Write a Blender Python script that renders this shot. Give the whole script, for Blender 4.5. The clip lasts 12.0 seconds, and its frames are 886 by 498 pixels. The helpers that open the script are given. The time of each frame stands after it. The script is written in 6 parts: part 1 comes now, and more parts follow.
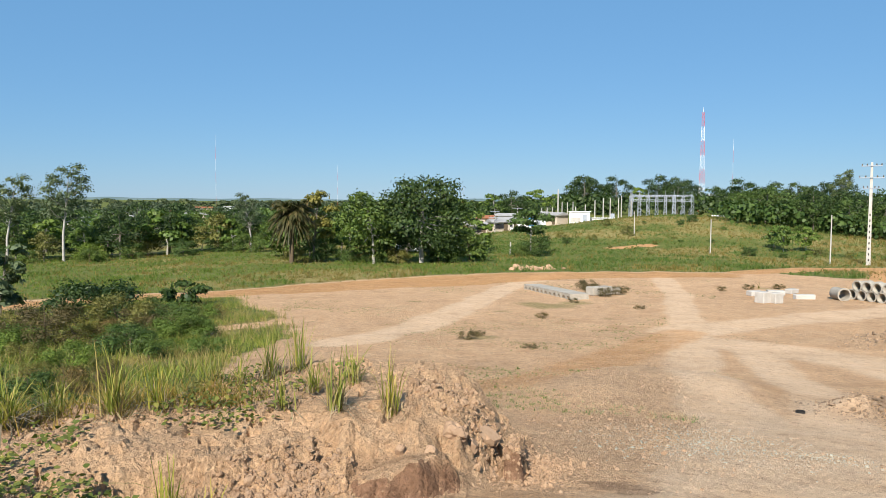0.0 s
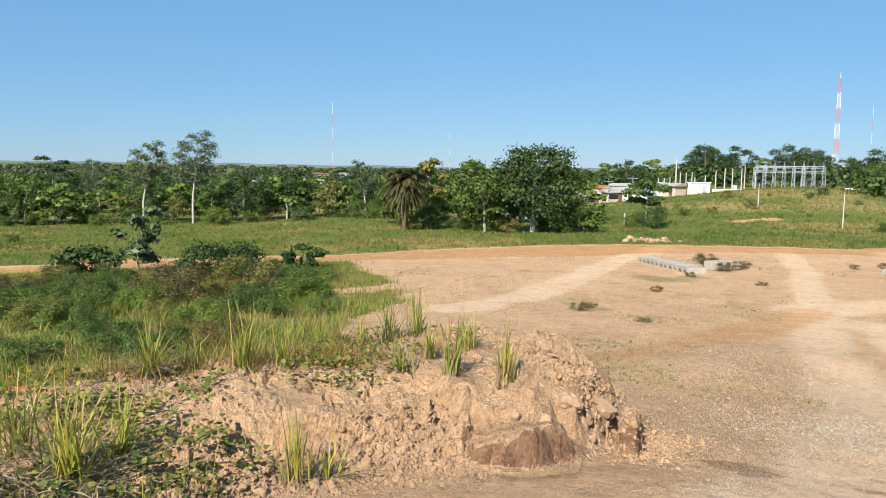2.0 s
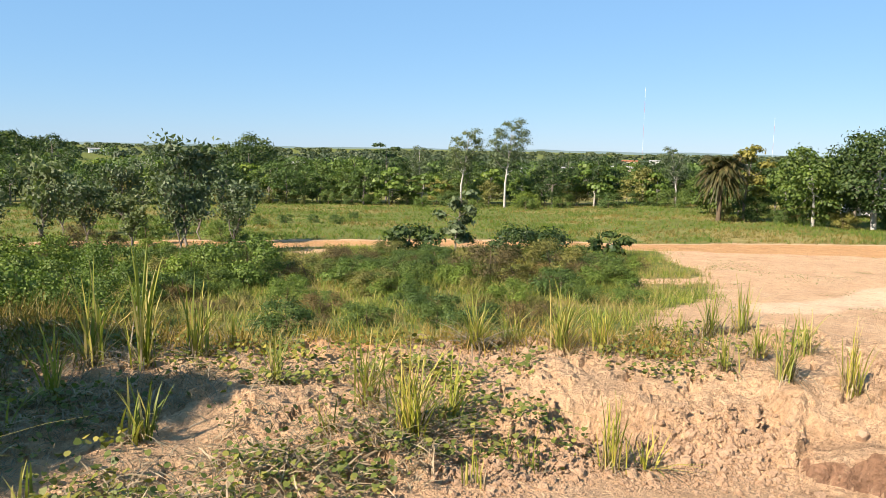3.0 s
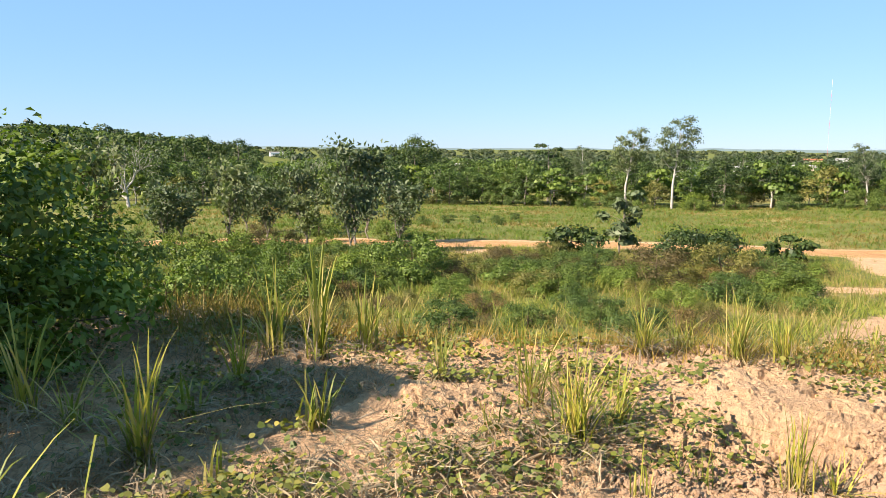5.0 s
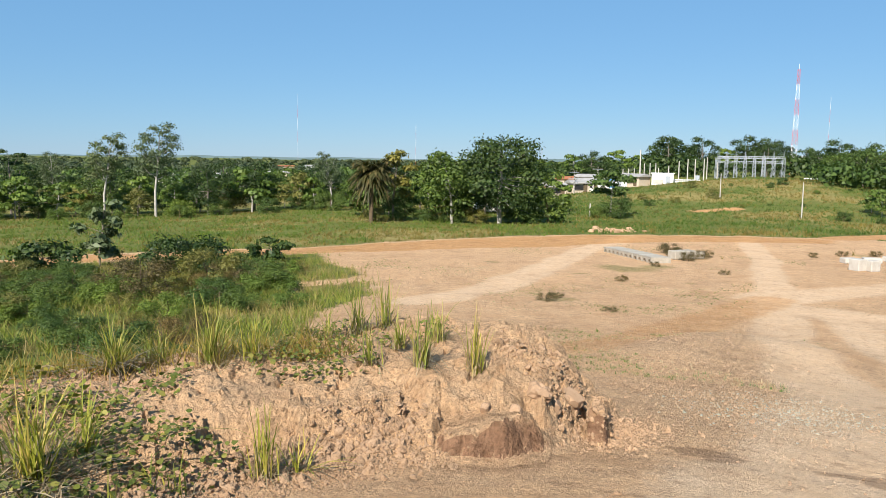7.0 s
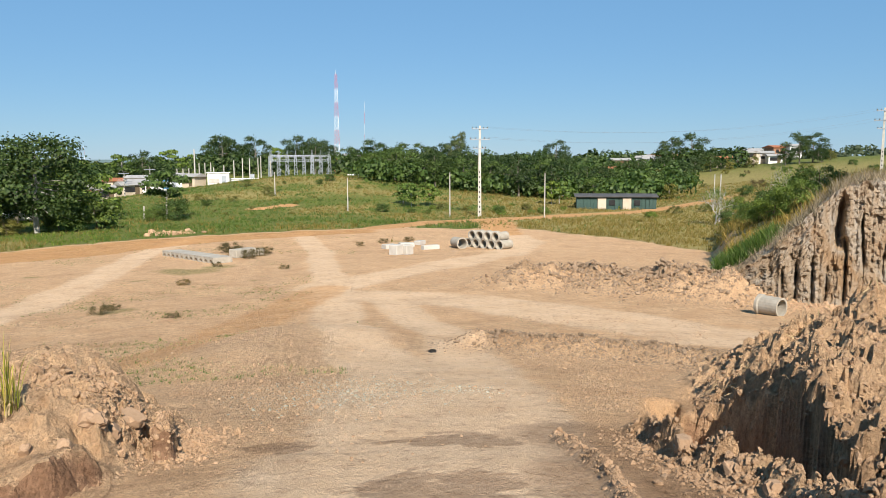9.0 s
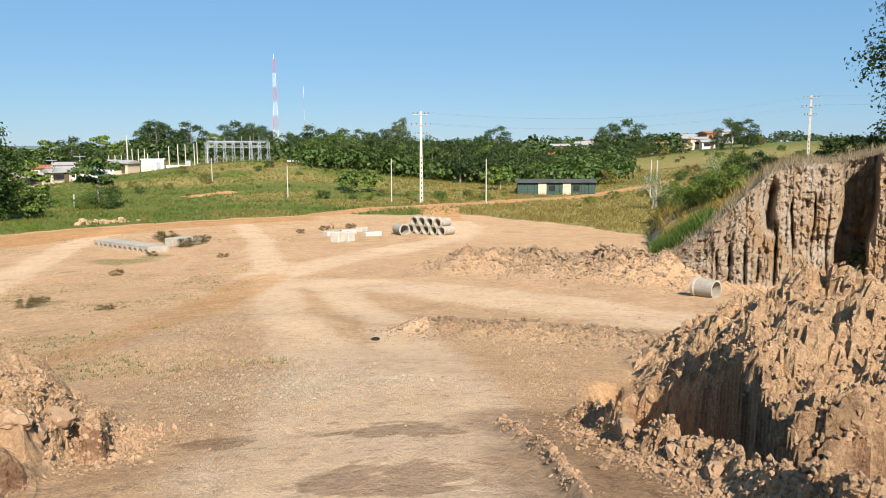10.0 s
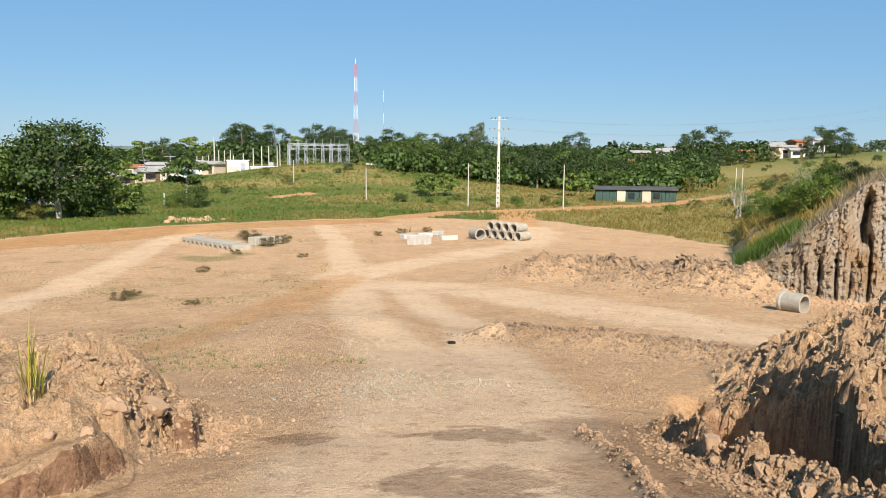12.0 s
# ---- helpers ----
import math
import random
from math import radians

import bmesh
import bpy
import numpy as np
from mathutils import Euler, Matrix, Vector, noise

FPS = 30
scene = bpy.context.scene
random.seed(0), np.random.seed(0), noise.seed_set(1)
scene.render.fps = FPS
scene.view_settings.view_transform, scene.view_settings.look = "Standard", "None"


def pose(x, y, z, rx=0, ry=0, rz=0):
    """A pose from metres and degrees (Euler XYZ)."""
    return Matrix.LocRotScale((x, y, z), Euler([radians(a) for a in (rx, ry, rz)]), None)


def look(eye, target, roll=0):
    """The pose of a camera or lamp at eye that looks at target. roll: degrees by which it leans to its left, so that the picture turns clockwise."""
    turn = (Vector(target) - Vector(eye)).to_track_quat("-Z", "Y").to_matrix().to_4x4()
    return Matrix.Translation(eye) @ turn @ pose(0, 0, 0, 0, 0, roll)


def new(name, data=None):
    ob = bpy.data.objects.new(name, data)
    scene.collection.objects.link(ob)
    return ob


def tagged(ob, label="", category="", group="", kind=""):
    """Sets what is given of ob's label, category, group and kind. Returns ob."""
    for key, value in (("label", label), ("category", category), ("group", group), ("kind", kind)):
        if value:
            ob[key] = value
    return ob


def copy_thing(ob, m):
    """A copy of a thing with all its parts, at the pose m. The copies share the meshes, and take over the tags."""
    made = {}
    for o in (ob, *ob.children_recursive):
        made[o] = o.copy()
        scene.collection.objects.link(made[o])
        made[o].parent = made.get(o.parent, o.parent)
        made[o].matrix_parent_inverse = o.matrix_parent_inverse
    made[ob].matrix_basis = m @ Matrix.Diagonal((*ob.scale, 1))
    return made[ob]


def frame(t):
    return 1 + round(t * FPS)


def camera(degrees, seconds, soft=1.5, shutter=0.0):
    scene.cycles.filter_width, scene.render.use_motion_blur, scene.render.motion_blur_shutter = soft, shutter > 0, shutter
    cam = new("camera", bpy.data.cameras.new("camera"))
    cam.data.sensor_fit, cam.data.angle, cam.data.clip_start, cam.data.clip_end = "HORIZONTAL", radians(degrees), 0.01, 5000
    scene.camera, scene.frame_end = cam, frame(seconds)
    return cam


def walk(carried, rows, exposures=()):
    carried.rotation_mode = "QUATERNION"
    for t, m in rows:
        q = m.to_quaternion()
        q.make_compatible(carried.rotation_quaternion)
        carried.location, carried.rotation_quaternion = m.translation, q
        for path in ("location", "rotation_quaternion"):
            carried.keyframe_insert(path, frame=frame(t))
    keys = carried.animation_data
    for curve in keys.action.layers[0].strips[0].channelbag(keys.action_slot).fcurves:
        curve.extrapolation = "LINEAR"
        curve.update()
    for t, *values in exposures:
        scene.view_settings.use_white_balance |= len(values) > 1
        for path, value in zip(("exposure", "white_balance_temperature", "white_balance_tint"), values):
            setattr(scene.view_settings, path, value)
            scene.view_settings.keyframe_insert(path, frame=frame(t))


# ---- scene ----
cam = camera(60.52, 12.0, 0.65)
EYE = 6.2
PATH = [
    (0.0, pose(0.000, 0.000, EYE + 0.000, 86.38, -0.23, 0.00)),
    (0.5, pose(-0.036, -0.005, EYE + -0.003, 85.63, -1.39, 1.85)),
    (1.0, pose(-0.022, -0.003, EYE + 0.005, 84.38, -2.24, 0.83)),
    (1.5, pose(-0.030, 0.006, EYE + -0.008, 83.87, -2.98, -0.78)),
    (2.0, pose(-0.068, -0.012, EYE + -0.003, 83.94, -0.82, 8.37)),
    (2.5, pose(-0.143, -0.027, EYE + -0.017, 83.04, -0.12, 20.88)),
    (3.0, pose(-0.210, -0.042, EYE + -0.023, 82.59, -1.07, 31.18)),
    (3.5, pose(-0.270, -0.051, EYE + -0.038, 82.40, -0.09, 42.22)),
    (3.7, pose(-0.295, -0.060, EYE + -0.045, 82.51, 0.29, 46.04)),
    (4.4, pose(-0.310, -0.060, EYE + -0.045, 82.50, 0.20, 51.00)),
    (4.9, pose(-0.270, -0.045, EYE + -0.035, 82.50, -0.30, 45.20)),
    (5.3, pose(-0.234, -0.030, EYE + -0.027, 82.47, -0.70, 36.88)),
    (5.5, pose(-0.211, -0.025, EYE + -0.019, 82.41, -0.96, 32.45)),
    (6.0, pose(-0.142, -0.013, EYE + -0.010, 82.87, -0.90, 22.02)),
    (6.5, pose(-0.091, 0.010, EYE + -0.001, 82.93, -0.95, 12.19)),
    (6.7, pose(-0.076, 0.009, EYE + -0.005, 82.99, -0.88, 9.58)),
    (7.5, pose(-0.085, -0.030, EYE + 0.005, 84.00, 0.10, -0.20)),
    (8.3, pose(-0.067, -0.068, EYE + 0.019, 84.63, 1.11, -11.23)),
    (8.5, pose(-0.030, -0.040, EYE + 0.014, 84.34, 1.07, -15.76)),
    (9.0, pose(-0.006, 0.076, EYE + 0.004, 83.42, 0.16, -26.62)),
    (9.5, pose(-0.033, 0.161, EYE + -0.001, 82.67, 0.86, -30.78)),
    (10.0, pose(0.041, 0.166, EYE + 0.001, 82.36, 0.22, -31.01)),
    (10.5, pose(0.070, 0.159, EYE + -0.003, 82.42, 0.03, -31.18)),
    (11.0, pose(0.039, 0.154, EYE + -0.001, 82.37, 0.42, -30.23)),
    (11.5, pose(-0.003, 0.169, EYE + 0.007, 82.39, -0.41, -28.84)),
    (12.0, pose(-0.031, 0.176, EYE + 0.009, 82.69, -0.51, -25.25)),
]
walk(cam, PATH, [(0.0, 0.74, 6450, 11), (2.0, 0.89, 6600, 11), (2.5, 1.09, 6700, 13), (3.0, 1.25, 7100, 17), (3.5, 1.64, 7600, 20), (4.5, 1.66, 7600, 20), (5.5, 1.19, 6800, 15), (6.0, 1.09, 6450, 12), (6.5, 0.97, 6600, 11), (8.5, 0.71, 6650, 11), (10.0, 0.88, 6900, 12), (12.0, 0.82, 6850, 12)])

# ---- world, sun, exposure ----
SUN_AZ, SUN_EL = -16.0, 37.0          # the way the light travels, and the sun's height
world = bpy.data.worlds.new("sky")
scene.world = world
world.use_nodes = True
wn = world.node_tree
sky = wn.nodes.new("ShaderNodeTexSky")
sky.sky_type, sky.sun_disc = "NISHITA", False
sky.sun_elevation, sky.sun_rotation = radians(SUN_EL), radians(180 - SUN_AZ)
sky.air_density, sky.dust_density, sky.ozone_density, sky.altitude = 1.0, 0.0, 3.0, 80
blue = wn.nodes.new("ShaderNodeMix")
blue.data_type, blue.blend_type = "RGBA", "MULTIPLY"
blue.inputs[0].default_value, blue.inputs[7].default_value = 1.0, (0.80, 0.90, 1.00, 1)
wn.links.new(sky.outputs[0], blue.inputs[6])
haze = wn.nodes.new("ShaderNodeMix")      # thin even haze over the whole sky
haze.data_type = "RGBA"
haze.inputs[0].default_value, haze.inputs[7].default_value = 0.54, (2.25, 5.8, 10.3, 1)
wn.links.new(blue.outputs[2], haze.inputs[6])
wn.links.new(haze.outputs[2], wn.nodes["Background"].inputs[0])
wn.nodes["Background"].inputs[1].default_value = 0.050
sun = new("sun", bpy.data.lights.new("sun", "SUN"))
sun.data.energy, sun.data.angle, sun.data.color = 5.0, radians(0.53), (1.0, 0.945, 0.86)
sun.matrix_world = look((0, 0, 0), (-math.sin(radians(SUN_AZ)), math.cos(radians(SUN_AZ)), -math.tan(radians(SUN_EL))))


# ---- noise and helpers ----
def hash2(i, j, seed):
    h = (i.astype(np.int64) * 374761393 + j.astype(np.int64) * 668265263 + seed * 2147483647) & 0xFFFFFFFF
    h = ((h ^ (h >> 13)) * 1274126177) & 0xFFFFFFFF
    return ((h ^ (h >> 16)) & 0xFFFFFF) / float(0xFFFFFF)


def vnoise(x, y, seed=0):
    i, j = np.floor(x), np.floor(y)
    u, v = x - i, y - j
    u, v = u * u * (3 - 2 * u), v * v * (3 - 2 * v)
    a, b = hash2(i, j, seed), hash2(i + 1, j, seed)
    c, d = hash2(i, j + 1, seed), hash2(i + 1, j + 1, seed)
    return (a * (1 - u) + b * u) * (1 - v) + (c * (1 - u) + d * u) * v


def fbm(x, y, seed=0, octaves=4):
    total, amp = 0.0, 0.5
    for k in range(octaves):
        total = total + amp * (vnoise(x, y, seed + k) * 2 - 1)
        x, y, amp = x * 2.03 + 7.1, y * 2.03 - 3.7, amp * 0.5
    return total


def shards(x, y, seed=0):
    """Broken tilted facets on a jittered grid, about 0 to 1."""
    i, j = np.floor(x), np.floor(y)
    near, tone = np.full(np.shape(x), 9.0), np.zeros(np.shape(x))
    for di in (-1, 0, 1):
        for dj in (-1, 0, 1):
            ci, cj = i + di, j + dj
            dx, dy = x - ci - hash2(ci, cj, seed), y - cj - hash2(ci, cj, seed + 1)
            d = dx * dx + dy * dy
            face = hash2(ci, cj, seed + 2) + dx * (hash2(ci, cj, seed + 3) - 0.5) * 1.6 + dy * (hash2(ci, cj, seed + 4) - 0.5) * 1.6
            tone = np.where(d < near, face, tone)
            near = np.minimum(d, near)
    return tone


def smooth(a, b, x):
    t = np.clip((x - a) / (b - a), 0, 1)
    return t * t * (3 - 2 * t)


def polar(x, y):
    return np.hypot(x, y), np.degrees(np.arctan2(-x, y))


def spot(az, r):
    return -math.sin(radians(az)) * r, math.cos(radians(az)) * r


def along(x, y, way):
    """Distance to a path given as (azimuth, range) points."""
    pts = [spot(*p) for p in way]
    best = np.full(np.shape(x), 1e9)
    for (x0, y0), (x1, y1) in zip(pts, pts[1:]):
        dx, dy = x1 - x0, y1 - y0
        t = np.clip(((x - x0) * dx + (y - y0) * dy) / (dx * dx + dy * dy), 0, 1)
        best = np.minimum(best, np.hypot(x - x0 - t * dx, y - y0 - t * dy))
    return best


# ---- lie of the land ----
HEAP_EDGE = ((-80, -70, -62.4, -60, -58, -56.4, -55.2, -54, -52.8, -50.8, -48.1, -45, -43), (6.4, 6.0, 5.6, 5.15, 4.75, 4.5, 4.75, 5.6, 6.3, 7.3, 8.1, 8.6, 8.8))
BERM = ((-66, -58, -55, -51, -44.3, -41), (3.5, 3.8, 4.25, 4.9, 5.8, 6.9))
CLIFF_BASE = ((-120, -90, -80, -70, -65, -61.5, -59, -56, -52.5, -48.6, -46), (14, 15, 20, 27.5, 30.2, 30.6, 30.2, 29.0, 27.8, 26.6, 26.4))
CLIFF_TOP = ((-120, -61.5, -59.7, -57.7, -55.4, -53.9, -51.8, -50.4, -48, -46), (6.6, 6.0, 5.75, 5.45, 5.5, 5.1, 3.9, 3.3, 2.4, 1.8))
MOUND_NEAR = ((-7.6, -6.4, -1.5, 2, 6.5, 12.5, 17.5, 25, 29, 45, 70, 100), (7.0, 6.3, 5.1, 4.9, 4.9, 4.85, 4.6, 4.35, 4.1, 3.4, 2.6, 1.6))
MOUND_FAR = ((-7.6, -3.6, 0.5, 6.5, 13, 20, 28, 37, 47, 60, 80, 110), (7.0, 7.2, 7.4, 7.7, 7.4, 6.9, 6.4, 6.1, 6.2, 7.5, 9, 14))
ROAD_BACK = [(-22, 69), (-26, 76), (-30, 79), (-34, 84), (-37, 90), (-40.3, 96), (-44, 108), (-48.7, 122), (-51, 135)]
TRACKS = [([(-19, 2.5), (-19, 4.7), (-22.6, 7.4), (-23.6, 9.2), (-22.0, 12), (-18.4, 18.5), (-18.6, 27), (-17.3, 48), (-16, 63)], 1.0),
          ([(-30, 3), (-30, 9), (-27, 16), (-22, 26)], 0.9),
          ([(-20, 27), (-28, 25), (-38, 21), (-47, 18)], 2.2),
          ([(8, 24), (3.6, 27), (-1.6, 37), (-5, 51), (-8.4, 61)], 1.2),
          ([(-18, 30), (-24, 36), (-31, 45), (-33, 54), (-31, 64), (-30, 77)], 1.6)]
SIDE_TRACK = [(-4, 14), (-9, 17), (-14, 23), (-18, 30)]


def land(x, y, fine=True):
    r, az = polar(x, y)
    z = np.interp(r, (0, 3.4, 5, 6.3, 13, 20, 30, 50, 85, 130, 400, 1000, 2200, 2800, 4000),
                  (4.65, 4.5, 4.2, 3.9, 2.8, 2.0, 1.25, 0.5, 0, -0.7, -2.5, -4, -1, 3, 4))
    z = z - smooth(12, 25, az) * smooth(40, 105, r) * (1 - smooth(300, 1500, r)) * 0.9
    z = z + 3.0 * fbm(x / 420, y / 420, 3) * smooth(300, 1500, r) + 9 * np.clip(fbm(x / 900, y / 900, 9), -0.3, 1) * smooth(1200, 2600, r)
    # the grassy hill before the substation, the rise behind, the high ground
    hx, hy = spot(-17.5, 138)
    z = z + 4.3 * np.exp(-((x - hx) / 26) ** 2 - ((y - hy) / 30) ** 2)
    z = z + smooth(120, 260, r) * smooth(3, -12, az) * (1 - smooth(400, 1200, r)) * 5.0
    z = z + smooth(-39, -58, az) * smooth(82, 125, r) * (1 - smooth(300, 900, r)) * 4.2
    hx, hy = spot(72, 420)
    z = z + 15 * np.exp(-(((x - hx) / 60) ** 2 + ((y - hy) / 60) ** 2)) + 7 * np.exp(-(((x - hx - 55) / 55) ** 2 + ((y - hy - 60) / 60) ** 2))
    back = smooth(95, 125, np.abs(az))
    z = z * (1 - back) + back * (4.65 - 0.02 * np.minimum(r, 200))
    # spoil ridge that runs to the foot of the cut
    ridge = along(x, y, [(-33, 30.5), (-36.5, 31.2), (-40, 29.5), (-44, 28.5), (-47, 28.5)])
    z = z + (0.62 + 0.45 * fbm(x * 0.7, y * 0.7, 21)) * np.exp(-(ridge / 1.6) ** 2)
    row = along(x, y, [(-29, 14.6), (-34, 14.2), (-40, 14.0), (-47, 13.4)])
    z = z + 0.22 * np.exp(-(row / 0.45) ** 2)
    shelf = along(x, y, [(-11, 13.5), (-15, 16.5), (-18, 16)])
    z = z + 0.3 * np.exp(-(shelf / 1.6) ** 2)
    # high ground behind the cut
    base = np.interp(az, *CLIFF_BASE)
    top = np.interp(az, *CLIFF_TOP)
    step = smooth(base + 4.6, base + 5.4, r) * smooth(-46, -47.5, az) * (1 - back)
    fade = smooth(base + 12, base + 70, r)
    z = z + step * np.maximum(top - z, 0) * (1 - fade)
    # planted mound beside the ramp
    near = np.interp(az, *MOUND_NEAR) + 0.22 * fbm(x * 1.6, y * 1.6, 31) + 0.10 * fbm(x * 6, y * 6, 35)
    jag = az + 1.2 * fbm(x * 4, y * 4, 37)
    lean = 0.09 * (az - 3)
    cut = smooth(7.3, 6.3, jag) * smooth(-1.6, -0.4, jag)
    far = np.interp(az, *MOUND_FAR) + 0.4 * fbm(x * 0.9, y * 0.9, 32)
    lip = near + 0.40 + 0.36 * fbm(x * 2.6, y * 2.6, 40, 5) + 0.10 * fbm(x * 11, y * 11, 47, 3)
    rise = 0.76 * smooth(near - 0.25, near + 1.15, r) + 0.24 * smooth(lip - 0.05, lip + 0.13, r) * smooth(near - 0.1, near + 0.5, r)
    face = (0.54 - 0.028 * np.abs(az - 2.4) ** 1.25 + 0.10 * fbm(x * 3, y * 3, 39)) * cut * smooth(near - 0.02 + lean * 0.2, near + 0.12 + lean * 0.2, r)
    nick = smooth(-4.6, -5.2, jag) * smooth(-6.9, -6.2, jag) * 0.30 * smooth(5.85, 6.05, r)
    on = np.maximum.reduce([rise, face]) * (1 - smooth(far - 0.2, far + 2.2, r)) * smooth(-8.6, 1.6, az + 1.6 * fbm(x * 1.5, y * 1.5, 36)) * (1 - back)
    on = np.maximum(on, nick * (1 - smooth(far - 0.4, far + 1.2, r)) * (1 - back))
    z = z + on * (4.62 + 0.12 * fbm(x * 0.8, y * 0.8, 33) - 0.10 * smooth(6, 20, az) - z)
    # dug heap with its pit and the low berm before it
    edge = np.interp(az, *HEAP_EDGE) + 0.26 * fbm(x * 1.4, y * 1.4, 41) + 0.26 * fbm(x * 5, y * 5, 44)
    berm = np.interp(az, *BERM) + 0.12 * fbm(x * 2, y * 2, 42)
    tall = np.interp(az, (-75, -61.5, -56, -53, -51, -48.5, -46, -43), (4.5, 4.36, 4.30, 4.24, 4.02, 3.70, 3.4, 3.0))
    side = smooth(-42.5, -47.5, az) * (1 - back)
    pit = smooth(berm, berm + 0.5, r) * (1 - smooth(edge - 0.1, edge + 0.14, r)) * smooth(-41, -44, az) * smooth(-65.5, -63.5, az) * (1 - back)
    z = z + pit * (2.75 - z)
    heap = smooth(edge - 0.10, edge + 0.12, r) * (1 - smooth(9.6, 13, r)) * side
    z = z + heap * (tall + 0.34 * fbm(x * 1.1, y * 1.1, 43) - z)
    b = np.exp(-((r - berm + 0.12) / 0.26) ** 2) * smooth(-39.5, -42, az) * smooth(-70, -62, az) * (1 - back) * (1 - heap)
    z = z + 0.08 * b
    rut = along(x, y, [(-35, 6.3), (-36.8, 5.5), (-39, 4.7), (-40.5, 4.0), (-43, 3.0)])
    z = z + (0.085 + 0.06 * fbm(x * 9, y * 9, 46)) * np.exp(-(rut / 0.065) ** 2)
    if fine:
        soft = 1 - smooth(60, 160, r)
        z = z + soft * (0.05 * fbm(x * 0.35, y * 0.35, 51) + 0.020 * fbm(x * 1.9, y * 1.9, 52))
        close = 1 - smooth(16, 26, r)
        wx, wy = x + 0.10 * fbm(x * 6, y * 6, 68), y + 0.10 * fbm(x * 6, y * 6, 69)
        chunky = np.clip(heap * 1.1 + b * 0.9, 0, 1.3) * close * (1 - 0.9 * pit)
        crack = smooth(0.06, 0.0, np.abs(fbm(wx * 1.7, wy * 1.7, 70)))
        z = z + chunky * (0.17 * shards(wx * 2.3, wy * 2.3, 60) + 0.11 * shards(wx * 5, wy * 5, 61) + 0.05 * shards(wx * 12, wy * 12, 64) + 0.24 * fbm(x * 2.2, y * 2.2, 67, 7) - 0.10 * crack)
        rim = 4 * on * (1 - on)
        patchy = smooth(-0.05, 0.3, fbm(x * 0.9, y * 0.9, 77))
        z = z + on * close * (0.07 * fbm(x * 2.2, y * 2.2, 73, 5) + 0.045 * patchy * shards(wx * 4, wy * 4, 62) + 0.03 * patchy * shards(wx * 10, wy * 10, 63) - 0.07 * crack)
        z = z + rim * close * (1 - 0.8 * cut) * (0.07 * shards(wx * 3.6, wy * 3.6, 65) + 0.05 * shards(wx * 9, wy * 9, 66) + 0.06 * fbm(x * 3, y * 3, 75, 6))
        far_clods = np.clip(np.exp(-(ridge / 1.7) ** 2) * 1.3 + np.exp(-(row / 0.6) ** 2) * 0.4, 0, 1.4)
        z = z + far_clods * soft * (0.16 * shards(x * 1.5, y * 1.5, 71) + 0.15 * shards(x * 3.3, y * 3.3, 74) + 0.14 * fbm(x * 3, y * 3, 76, 5))
    return z


def gz(x, y):
    return float(land(np.array([x]), np.array([y]), False)[0])


